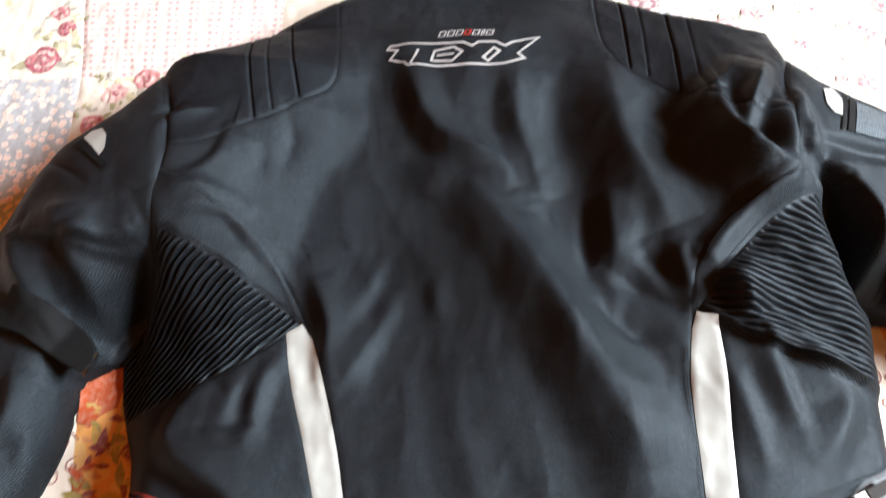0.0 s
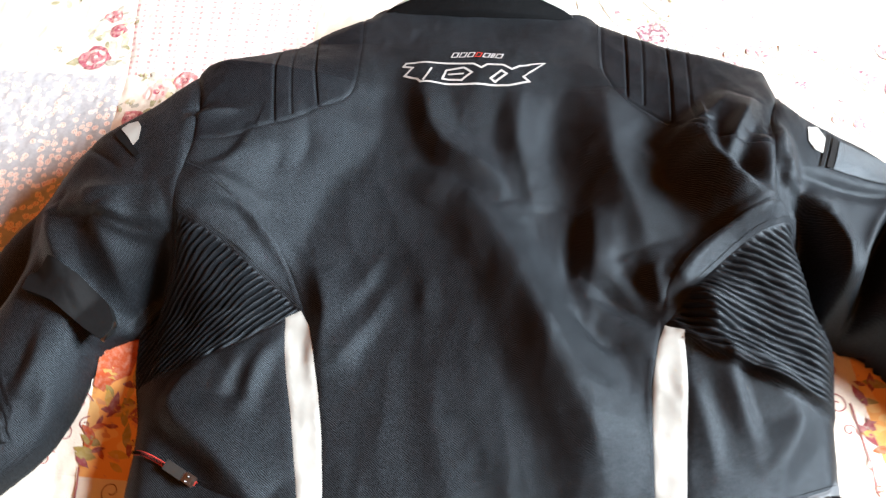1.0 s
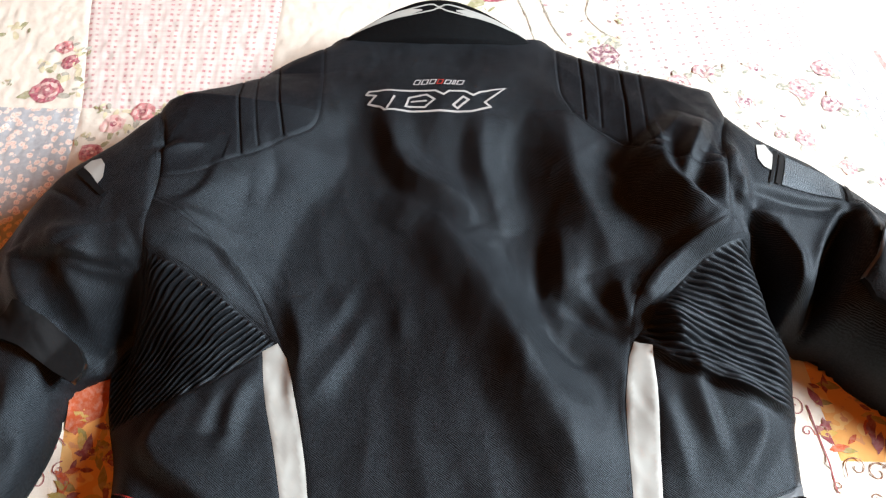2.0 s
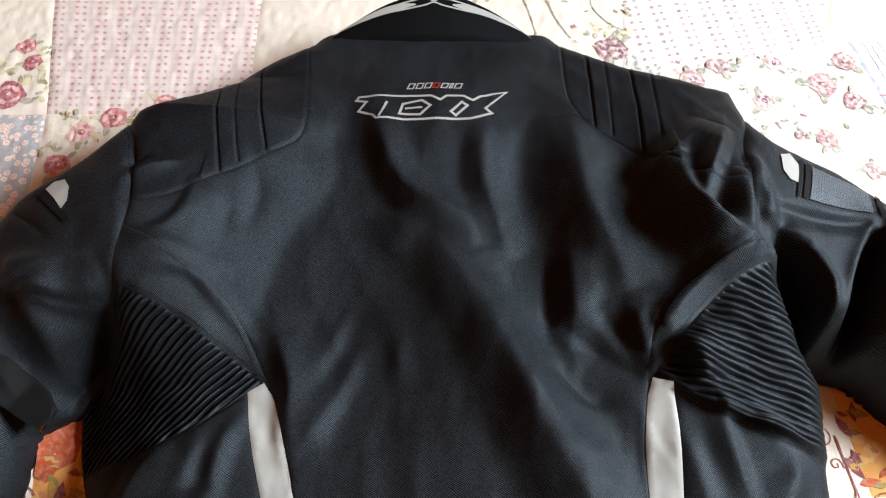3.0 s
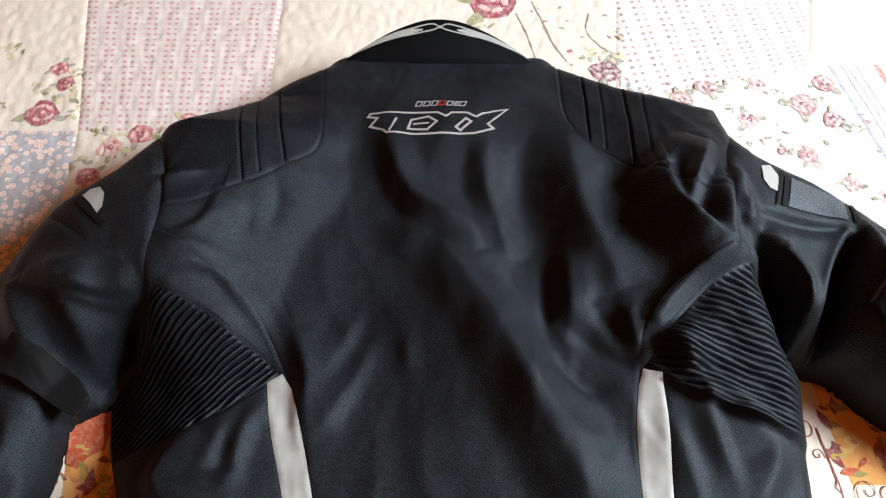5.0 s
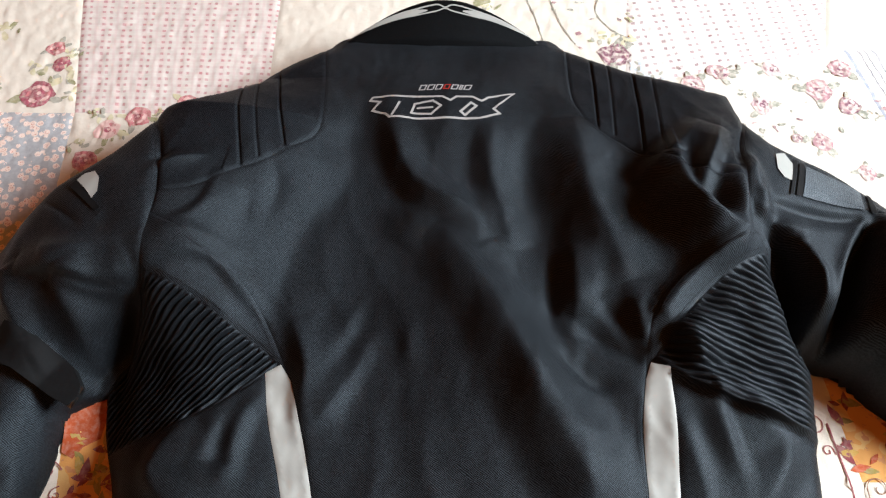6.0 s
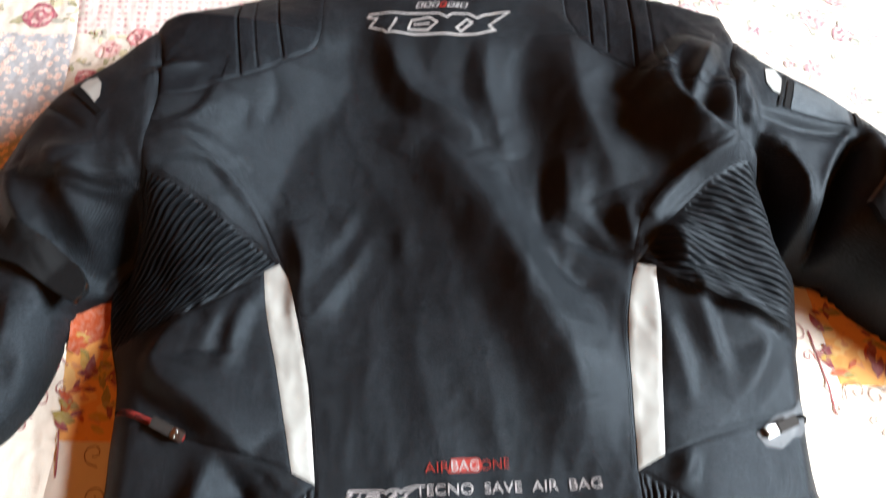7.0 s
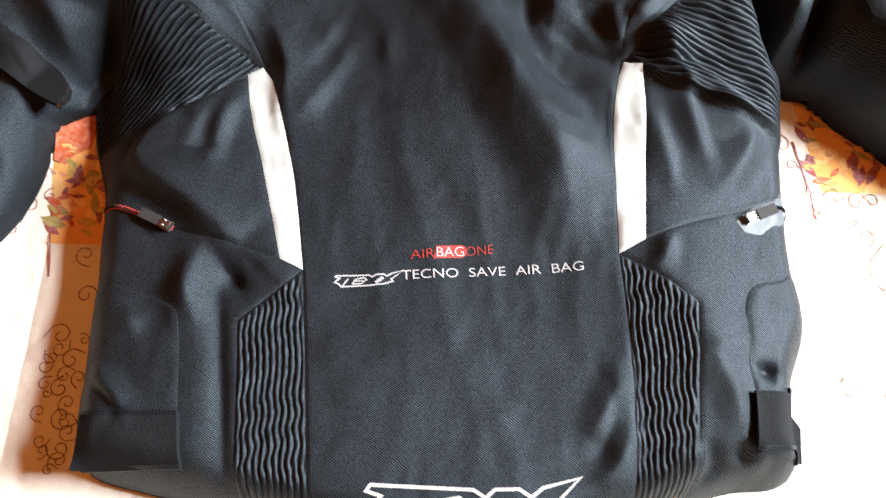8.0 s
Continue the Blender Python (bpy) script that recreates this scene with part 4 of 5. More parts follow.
panel("stretch_panel", loop(PLEAT_UP_L, STRIP_L[0], PLEAT_LOW_L, SIDE_L[0], ARM_L[3]), PLEAT, "black pleated stretch panel at the armpit", 0.0006, extra=pleats((0.69, 0.72), 0.0047, 0.0060, 0.0005), grain=(0.69, 0.72))
panel("stretch_panel", loop(PLEAT_UP_R, STRIP_R[0], PLEAT_LOW_R, SIDE_R[2], ARM_R[3]), PLEAT, "black pleated stretch panel at the armpit", 0.0006, extra=pleats((0.95, -0.31), 0.0051, 0.0040, 0.0005), grain=(0.95, -0.31))
panel("reflective_strip", loop(*STRIP_L), SILVER, "silver reflective strip", 0.0025, lift=0.0006, extra=crinkle)
panel("reflective_strip", loop(*STRIP_R), SILVER, "silver reflective strip", 0.0025, lift=0.0006, extra=crinkle)
panel("side_panel", loop(PLEAT_LOW_L, SIDE_L[1], ZIP_L, STRIP_L[4]), CLOTH)
panel("side_panel", loop(PLEAT_LOW_R, SIDE_R[1], ZIP_R, STRIP_R[1]), CLOTH)
panel("hip_panel", loop(ZIP_L, SIDE_L[2], RIB_L[3], RIB_L[0], STRIP_L[3]), CLOTH)
panel("hip_panel", loop(ZIP_R, SIDE_R[0], RIB_R[1], RIB_R[0], STRIP_R[2]), CLOTH)
panel("waist_stretch_panel", loop(*RIB_L), PLEAT, "black vertically pleated stretch panel", 0.0006, extra=pleats((-0.08, 1.0), 0.0042, 0.0032, 0.0008, 215, 0.45), grain=(-0.08, 1.0))
panel("waist_stretch_panel", loop(*RIB_R), PLEAT, "black vertically pleated stretch panel", 0.0006, extra=pleats((-0.02, 1.0), 0.0042, 0.0032, 0.0008, 215, 0.45), grain=(-0.02, 1.0))
panel("sleeve", loop(*ARM_L, SLEEVE_IN_L, [u1, u2], SLEEVE_OUT_L), CLOTH, "black textile sleeve", 0.0024)
panel("sleeve", loop(*ARM_R, SLEEVE_IN_R, [v1, v2], SLEEVE_OUT_R), CLOTH, "black textile sleeve", 0.0024)
part("front_side", sheet(OUTLINE, 0.03, lambda x, y: 0.0035 + 0 * x), LINING, jacket)

# ---- collar ----
COLLAR_BASE = [(-0.104, 0.4885), (-0.055, 0.4930), (0.020, 0.4945), (0.085, 0.4930), (0.141, 0.4865)]
COLLAR_RIM = [(0.141, 0.4865), (0.105, 0.511), (0.064, 0.5295), (0.021, 0.538), (-0.022, 0.5295), (-0.064, 0.511), (-0.104, 0.4885)]
RIM_LINE, BASE_LINE = spline(COLLAR_RIM), spline(COLLAR_BASE)


def collar_height(x, y):
    d, _ = line_distance(x, y, RIM_LINE)
    b, _ = line_distance(x, y, BASE_LINE)
    z = 0.060 + 0.022 * np.clip(b / 0.04, 0, 1) - 0.05 * (1 - np.exp(-((x - 0.02) / 0.14) ** 2)) * 0.5
    fall = np.sqrt(np.maximum(0.0, 1 - (1 - np.minimum(d / 0.007, 1)) ** 2))
    return z - 0.012 * (1 - fall) - 0.006 * np.exp(-(b / 0.004) ** 2)


collar = part("collar", sheet(loop(COLLAR_BASE, COLLAR_RIM), 0.003, collar_height, 0.002, 0.05), COLLAR, jacket, "black stand-up collar with silver stripe")


def collar_place(x, v):
    """A place on the collar: x across it, v from its foot (0) to its rim (1)."""
    def at(line):
        xs, ys = zip(*sorted(line))
        return np.interp(x, xs, ys)
    return (x, at(BASE_LINE) * (1 - v) + at(RIM_LINE) * v)


def decal(name, polys, material, parent, height, lift=0.0005, step=0.004, label=""):
    """Ink or tape laid over a surface."""
    out = [sheet(spline_closed(p, step), step, lambda x, y: height(x, y) + lift) for p in polys]
    return part(name, merge(*out), material, parent, label)


def spline_closed(poly, step):
    out = []
    for a, b in zip(poly, poly[1:] + poly[:1]):
        n = max(1, int(math.dist(a, b) / step))
        out += [(a[0] + (b[0] - a[0]) * i / n, a[1] + (b[1] - a[1]) * i / n) for i in range(n)]
    return out


def collar_band(x0, x1, lo, hi, tip):
    """A tapering silver band along the collar."""
    n = 14
    top, low = [], []
    for i in range(n + 1):
        t = i / n
        x = x0 + (x1 - x0) * t
        mid = lo[0] + (lo[1] - lo[0]) * t
        wide = (hi[0] + (hi[1] - hi[0]) * t) * min(1, 0.15 + t / 0.25) * (1 if t < 0.7 else (1 - t) / 0.3 * (1 - tip) + tip)
        top.append(collar_place(x, min(0.93, mid + wide / 2)))
        low.append(collar_place(x, mid - wide / 2))
    return top + low[::-1]


for band in (collar_band(0.004, -0.084, (0.70, 0.78), (0.17, 0.13), 0.1), collar_band(0.038, 0.112, (0.70, 0.76), (0.16, 0.11), 0.1)):
    decal("collar_stripe", [band], SILVER, collar, collar_height, 0.0006)
for v_at in ((0.77, 0.79, 0.73), (0.64, 0.66, 0.71)):
    cross = [collar_place(0.021 + k, v) for k, v in ((-0.034, v_at[0]), (-0.009, v_at[1]), (0.0, v_at[2]), (0.009, v_at[1]), (0.034, v_at[0]))]
    part("collar_stripe", ribbon(spline(cross, 0.002), 0.0012, collar_height, 0.0009), SILVER, collar)


# ---- prints on the back ----
def ring(pts, width, height, lift):
    """A closed line of even width with mitred corners, laid over a surface."""
    p = np.array(pts, float)
    area = np.sum(p[:, 0] * np.roll(p[:, 1], -1) - np.roll(p[:, 0], -1) * p[:, 1])
    if area < 0:
        p = p[::-1]
    a, b = p - np.roll(p, 1, 0), np.roll(p, -1, 0) - p
    a, b = a / np.linalg.norm(a, axis=1)[:, None], b / np.linalg.norm(b, axis=1)[:, None]
    na, nb = np.stack([-a[:, 1], a[:, 0]], 1), np.stack([-b[:, 1], b[:, 0]], 1)
    mitre = (na + nb) / np.maximum(1 + np.sum(na * nb, 1), 0.25)[:, None]
    q = p + mitre * width
    bm = bmesh.new()
    outer, inner = [], []
    for i in range(len(p)):
        j = (i + 1) % len(p)
        n = max(1, int(np.linalg.norm(p[j] - p[i]) / 0.003))
        for k in range(n):
            outer.append(p[i] + (p[j] - p[i]) * k / n)
            inner.append(q[i] + (q[j] - q[i]) * k / n)
    rows = []
    for r in (outer, inner):
        r = np.array(r)
        z = height(r[:, 0], r[:, 1]) + lift
        rows.append([bm.verts.new((x, y, h)) for (x, y), h in zip(r, z)])
    for i in range(len(outer)):
        j = (i + 1) % len(outer)
        bm.faces.new((rows[0][i], rows[0][j], rows[1][j], rows[1][i]))
    return bm


EMBLEM = [(0.024, 0.223), (0.50, 0.195), (0.555, 0.161), (0.593, 0.195), (0.708, 0.195), (0.764, 0.161), (0.812, 0.199), (1.0, 0.24), (0.856, 0.09), (0.898, 0.047), (0.753, 0.002), (0.538, 0.0), (0.145, 0.009), (0.116, 0.049), (0.019, 0.096), (0.068, 0.161), (0.0, 0.184)]
EMBLEM_DIAMOND = [(0.612, 0.062), (0.693, 0.146), (0.742, 0.109), (0.655, 0.025)]
EMBLEM_ARROW = [(0.285, 0.050), (0.310, 0.143), (0.440, 0.163), (0.505, 0.109), (0.430, 0.036)]


def emblem(origin, across, up, width, material):
    """The winged emblem as plain outlined shapes."""
    o, a, u = (np.array(v) for v in (origin, across, up))

    def put(pts):
        return [tuple(o + a * x + u * y) for x, y in pts]
    bar = ribbon(spline(put([(0.215, 0.150), (0.165, 0.030)]), 0.003), width, garment, 0.0006)
    bar2 = ribbon(spline(put([(0.330, 0.098), (0.440, 0.100)]), 0.003), width * 0.9, garment, 0.0006)
    return part("emblem", merge(ring(put(EMBLEM), width, garment, 0.0006), ring(put(EMBLEM_DIAMOND), width, garment, 0.0006), ring(put(EMBLEM_ARROW), width, garment, 0.0006), bar, bar2), material, jacket, "printed winged outline emblem")


emblem((-0.0465, 0.3925), (0.1325, 0.002), (0.0, 0.131), 0.0021, PRINT)
emblem((-0.0345, -0.0032), (0.0485, 0.0040), (0.012, 0.044), 0.0011, WHITE_PRINT)
emblem((-0.006, -0.160), (0.137, 0.004), (0.010, 0.137), 0.0023, PRINT)

# the small maker's mark: plain slanting frames with a red one among them
for i, (x, w) in enumerate(((-0.0020, 0.0060), (0.0052, 0.0062), (0.0126, 0.0060), (0.0198, 0.0056), (0.0268, 0.0060), (0.0340, 0.0030), (0.0382, 0.0064))):
    y0 = 0.4262 + x * 0.02
    mark = [(x, y0), (x + w, y0), (x + w + 0.0024, y0 + 0.0068), (x + 0.0024, y0 + 0.0068)]
    part("small_mark", ring(mark, 0.0011, garment, 0.0006), RED_PRINT if i == 3 else WHITE_PRINT, jacket, "small printed frame")


def lettering(text, start, end, tall, material, lift=0.0006, bold=0.0):
    """Printed words from start to end along the cloth."""
    cu = bpy.data.curves.new("words", "FONT")
    cu.body, cu.size, cu.fill_mode, cu.offset, cu.resolution_u = text, 1.0, "FRONT", bold, 6
    ob = new("words", cu)
    bpy.context.view_layer.update()
    me = bpy.data.meshes.new_from_object(ob.evaluated_get(bpy.context.evaluated_depsgraph_get()))
    bpy.data.objects.remove(ob)
    bm = bmesh.new()
    bm.from_mesh(me)
    bpy.data.meshes.remove(me)
    xs, ys = [v.co.x for v in bm.verts], [v.co.y for v in bm.verts]
    a, b = np.array(start), np.array(end)
    way = b - a
    n = np.array((-way[1], way[0])) / np.linalg.norm(way)
    for v in bm.verts:
        q = a + way * (v.co.x - min(xs)) / (max(xs) - min(xs)) + n * tall * (v.co.y - min(ys)) / (max(ys) - min(ys))
        v.co = (q[0], q[1], 0)
    p = np.array([v.co for v in bm.verts])
    for v, z in zip(bm.verts, garment(p[:, 0], p[:, 1])):
        v.co.z = z + lift
    return part("lettering", bm, material, jacket, "printed words", smooth=False)


lettering("TECNO  SAVE  AIR  BAG", (0.0146, 0.0040), (0.1398, 0.0116), 0.0067, WHITE_PRINT, bold=0.0)
lettering("AIR", (0.0205, 0.0192), (0.0370, 0.0205), 0.0062, RED_PRINT, bold=-0.012)
lettering("ONE", (0.0590, 0.0220), (0.0780, 0.0238), 0.0062, RED_PRINT, bold=-0.012)
pill = [(0.0362, 0.0195), (0.0560, 0.0208), (0.0588, 0.0222), (0.0596, 0.0255), (0.0580, 0.0288), (0.0555, 0.0296), (0.0378, 0.0284)]
decal("red_block", [pill], RED_PRINT, jacket, garment, 0.0005, 0.003)
lettering("BAG", (0.0385, 0.0207), (0.0575, 0.0219), 0.0066, WHITE_PRINT, 0.0010, bold=-0.004)


# ---- pocket flaps, zips and straps ----
def plate(name, poly, material, parent, lift, thick, label="", height=garment, reach=0.02, step=0.003):
    """A tab of thick webbing that follows the cloth and bridges over its edge."""
    c = np.mean(poly, 0)

    def top(x, y):
        d, _ = line_distance(x, y, OUTLINE + OUTLINE[:1])
        d = np.where(within(x, y, OUTLINE), d, 0.0)
        k = np.clip((reach - d) / 0.04, 0, 1)
        return np.maximum(height(x, y), height(x * (1 - k) + c[0] * k, y * (1 - k) + c[1] * k) - 0.25 * (reach - np.minimum(d, reach))) + lift
    return part(name, sheet(spline_closed(poly, step), step, top, 0.001, thick), material, parent, label)


FLAP_L = [(-0.212, 0.003), (-0.184, -0.001), (-0.160, -0.009), (-0.1385, -0.0180), (-0.1340, -0.0240), (-0.1315, -0.045), (-0.1265, -0.085), (-0.121, -0.124), (-0.190, -0.120), (-0.206, -0.100), (-0.209, -0.060), (-0.211, -0.020)]
FLAP_R = [(0.305, 0.019), (0.285, 0.0140), (0.2570, 0.0035), (0.2510, -0.003), (0.2475, -0.0140), (0.2465, -0.050), (0.2440, -0.110), (0.285, -0.112), (0.287, -0.090), (0.293, -0.056), (0.304, -0.030), (0.308, -0.006)]
panel("pocket_flap", FLAP_L, CLOTH, "black stitched pocket flap", 0.0025, 0.0016, 0.0010, under=0.003)
panel("pocket_flap", FLAP_R, CLOTH, "black stitched pocket flap", 0.0025, 0.0016, 0.0010, under=0.003)
strap = plate("hip_strap", [(-0.188, -0.0905), (-0.180, -0.0890), (-0.1235, -0.0884), (-0.1180, -0.1232), (-0.180, -0.1250), (-0.194, -0.1245), (-0.190, -0.107)], VELCRO, jacket, 0.0095, 0.0065, "black velcro hip strap")
plate("binding", [(-0.186, -0.0890), (-0.1235, -0.0882), (-0.1232, -0.0908), (-0.186, -0.0916)], CLOTH_FINE, strap, 0.0102, 0.003)
plate("binding", [(-0.190, -0.1224), (-0.1182, -0.1206), (-0.1178, -0.1234), (-0.190, -0.1252)], CLOTH_FINE, strap, 0.0102, 0.003)
strap = plate("hip_strap", [(0.2455, -0.0690), (0.2745, -0.0685), (0.2730, -0.1045), (0.2440, -0.1055)], VELCRO, jacket, 0.0055, 0.0035, "black velcro hip strap")
plate("strap_end", [(0.2755, -0.064), (0.2945, -0.062), (0.2925, -0.076), (0.2985, -0.086), (0.2955, -0.110), (0.280, -0.113), (0.2745, -0.10)], BINDING, strap, 0.0045, 0.006)
plate("binding", [(0.2440, -0.1028), (0.2735, -0.1018), (0.2730, -0.1045), (0.2440, -0.1055)], CLOTH_FINE, strap, 0.0062, 0.002)
def bridged(x, y):
    return np.maximum(garment(x, y), 0.036)


strap = plate("elbow_strap", [(-0.325, 0.186), (-0.302, 0.197), (-0.280, 0.188), (-0.256, 0.170), (-0.2475, 0.157), (-0.2475, 0.149), (-0.254, 0.141), (-0.270, 0.149), (-0.298, 0.1665), (-0.327, 0.176)], BINDING, jacket, 0.010, 0.008, "black webbing elbow strap", bridged)
plate("strap_edge", [(-0.2475, 0.1570), (-0.2455, 0.1545), (-0.2520, 0.1395), (-0.2545, 0.1410)], STEEL, strap, 0.0085, 0.003, "", bridged)
strap = plate("elbow_strap", [(0.3870, 0.2740), (0.3745, 0.2570), (0.3645, 0.2360), (0.3530, 0.2210), (0.3590, 0.2060), (0.3810, 0.1900), (0.4210, 0.1950), (0.4530, 0.2350), (0.4390, 0.2580), (0.4060, 0.2720)], VELCRO, jacket, 0.009, 0.006, "black velcro elbow strap")
plate("strap_edge", [(0.3880, 0.2745), (0.3750, 0.2570), (0.3650, 0.2360), (0.3535, 0.2208), (0.3516, 0.2212), (0.3632, 0.2366), (0.3732, 0.2576), (0.3862, 0.2750)], GREY_TAPE, strap, 0.0096, 0.003)
panel("elbow_stretch_panel", [(-0.362, 0.125), (-0.328, 0.121), (-0.314, 0.108), (-0.304, 0.084), (-0.302, 0.060), (-0.315, 0.044), (-0.352, 0.055)], PLEAT, "black pleated elbow panel", 0.0018, 0.001, extra=pleats((0.55, -0.9), 0.006, 0.0024))


def surface_frame(x, y, angle, lift):
    """A pose lying on the jacket: its x axis along the cloth at that angle, its z axis off the cloth."""
    e = 0.006
    h = garment(np.array([x, x + e, x - e, x, x]), np.array([y, y, y, y + e, y - e]))
    n = Vector((-(h[1] - h[2]) / (2 * e), -(h[3] - h[4]) / (2 * e), 1)).normalized()
    ax = Vector((math.cos(angle), math.sin(angle), 0))
    ax = (ax - n * ax.dot(n)).normalized()
    ay = n.cross(ax)
    m = Matrix((ax, ay, n)).transposed().to_4x4()
    m.translation = Vector((x, y, float(h[0]))) + n * lift
    return m


def zip_fastener(line, mouth, tape, slider_at, angle, pull_side, label):
    """A short pocket zip: tape, two rows of teeth, a metal slider and its pull."""
    z = tagged(part("zip", ribbon(spline(line, 0.002), mouth, garment, 0.0008, 0.0008), tape, jacket), label)
    pts = spline(line, 0.0016)
    teeth = []
    for i, (a, b) in enumerate(pts[:-1]):
        m = surface_frame(a, b, angle + math.pi / 2, 0.0016)
        teeth.append(rounded_box(0.0026, 0.0008, 0.0009, 0.0002, m, 1))
    part("teeth", merge(*teeth), BINDING, z)
    m = surface_frame(*slider_at, angle, 0.0032)
    body = [rounded_box(0.0095, 0.0075, 0.0016, 0.0006, m @ Matrix.Translation((0, 0, -0.0012))), rounded_box(0.0085, 0.0068, 0.0014, 0.0005, m @ Matrix.Translation((0, 0, 0.0016))),
            rounded_box(0.0022, 0.0028, 0.0034, 0.0006, m @ Matrix.Translation((0.001, 0, 0))), rounded_box(0.0060, 0.0010, 0.0016, 0.0004, m @ Matrix.Translation((0, 0.0022, 0.003))), rounded_box(0.0060, 0.0010, 0.0016, 0.0004, m @ Matrix.Translation((0, -0.0022, 0.003)))]
    part("slider", merge(*body), STEEL, z, "worn bright metal slider", smooth=False)
    for k in (-1, 1):
        part("bolt", rounded_box(0.0022, 0.0022, 0.0016, 0.0006, m @ Matrix.Translation((0.001, 0.0018 * k, 0.0048))), STEEL, z)
    tab = rounded_box(0.0165, 0.0076, 0.0018, 0.0004, m @ Matrix.Translation((0.0125 * pull_side, 0.0, 0.0028)) @ Matrix.Rotation(radians(-4 * pull_side), 4, "Y"))
    part("pull", tab, PULL, z, "dark rubberised zip pull", smooth=False)
    return z


zip_fastener([(-0.208, 0.0605), (-0.185, 0.054), (-0.147, 0.038)], 0.0034, RED_TAPE, (-0.1515, 0.0405), radians(-25), -1, "zip with red tape")
panel("zip_garage", [(0.2480, 0.0490), (0.2620, 0.0605), (0.2880, 0.0765), (0.3010, 0.0800), (0.3020, 0.0560), (0.2835, 0.0500), (0.2657, 0.0405), (0.2540, 0.0414)], GREY_TAPE, "grey welded zip surround", 0.002, 0.001, 0.0006, under=0.002)
zip_fastener([(0.302, 0.0680), (0.283, 0.0635), (0.262, 0.0535)], 0.0045, BINDING, (0.2580, 0.0515), radians(24), 1, "zip with grey surround")

# ---- sleeve trims ----
decal("reflective_dot", [[(-0.2690, 0.3090), (-0.2640, 0.3150), (-0.2553, 0.3160), (-0.2492, 0.3083), (-0.2471, 0.2951), (-0.2502, 0.2889), (-0.2584, 0.2986)]], SILVER, jacket, garment, 0.0012, 0.002)
decal("sleeve_band", [[(-0.2740, 0.3035), (-0.2695, 0.3085), (-0.2411, 0.2795), (-0.2444, 0.2770)]], BINDING, jacket, garment, 0.0014)
decal("reflective_dot", [[(0.2985, 0.3520), (0.3085, 0.3560), (0.3130, 0.3450), (0.3045, 0.3230), (0.2980, 0.3250), (0.2945, 0.3340)]], SILVER, jacket, garment, 0.0012, 0.002)
for p in ([(0.3160, 0.3510), (0.3195, 0.3505), (0.3010, 0.3082), (0.2985, 0.3085)], [(0.3215, 0.3490), (0.3255, 0.3470), (0.3095, 0.3085), (0.3040, 0.3085)], [(0.3800, 0.3290), (0.3840, 0.3270), (0.3730, 0.3000), (0.3690, 0.3010)]):
    decal("sleeve_band", [p], BINDING, jacket, garment, 0.0016)
decal("mesh_inset", [[(0.3268, 0.3460), (0.3735, 0.3290), (0.3640, 0.3030), (0.3105, 0.3085)]], MESH_GREY, jacket, garment, 0.0012, label="grey ribbed mesh inset")


# ---- stitching along the seams ----
def stitching(line, off, pitch=0.0032, long=0.0021, wide=0.00045):
    p = np.array(spline(line, 0.0008))
    t = np.gradient(p, axis=0)
    n = np.stack([-t[:, 1], t[:, 0]], 1) / np.maximum(np.linalg.norm(t, axis=1), 1e-9)[:, None]
    q = p + n * off
    run = np.concatenate([[0], np.cumsum(np.linalg.norm(np.diff(q, axis=0), axis=1))])
    s = np.arange(0.003, run[-1] - 0.016, pitch)
    cx, cy = np.interp(s, run, q[:, 0]), np.interp(s, run, q[:, 1])
    ex, ey = np.interp(s + long, run, q[:, 0]), np.interp(s + long, run, q[:, 1])
    za, zb = garment(cx, cy), garment(ex, ey)
    bm = bmesh.new()
    for i in range(len(s)):
        a, b = Vector((cx[i], cy[i], za[i] + 0.0009)), Vector((ex[i], ey[i], zb[i] + 0.0009))
        d = (b - a).normalized()
        w = Vector((-d.y, d.x, 0)) * wide / 2
        up = Vector((0, 0, 0.0004))
        vs = [bm.verts.new(c) for c in (a - w, b - w, b + w, a + w, a - w * 0.4 + up, b - w * 0.4 + up, b + w * 0.4 + up, a + w * 0.4 + up)]
        for f in ((4, 5, 6, 7), (0, 1, 5, 4), (1, 2, 6, 5), (2, 3, 7, 6), (3, 0, 4, 7)):
            bm.faces.new([vs[k] for k in f])
    return tagged(part("stitching", bm, STITCH, jacket, smooth=False), kind="stuff")


for line, off in ((PAD_R, -0.003), (BAND_L, -0.003), (BAND_R, 0.003), (PLEAT_UP_L, 0.003), (PLEAT_UP_R, -0.003), (PLEAT_LOW_L, 0.003), (PLEAT_LOW_R, -0.003), (ZIP_L, -0.003), (ZIP_R, 0.003),
                  (RIB_L[1], 0.003), (RIB_R[3], -0.003), (RIB_L[0], 0.0025), (RIB_R[0], 0.0025), (RIB_R[1], 0.003), (STRIP_L[2][1:], 0.0025), (STRIP_R[3], 0.0025), (ARM_L[0], -0.003), (ARM_R[0], 0.003), (ARM_R[1], 0.003)):
    stitching(line, off)
for line, _, _ in PAD_LINES:
    stitching(line, 0.0022)
stitching(FLAP_L[1:8], -0.003)
stitching(FLAP_R[1:7], 0.003)
stitching([(0.318, 0.322), (0.345, 0.312), (0.372, 0.303), (0.41, 0.286)], 0.0)


# ---- prints on the quilt ----
def blob(cx, cy, r, rng, n=11, rough=0.25, flat=1.0, turn=0.0):
    pts = []
    for i in range(n):
        a = 2 * math.pi * i / n
        k = r * (1 + rng.uniform(-rough, rough))
        x, y = math.cos(a) * k, math.sin(a) * k * flat
        pts.append((cx + x * math.cos(turn) - y * math.sin(turn), cy + x * math.sin(turn) + y * math.cos(turn)))
    return pts


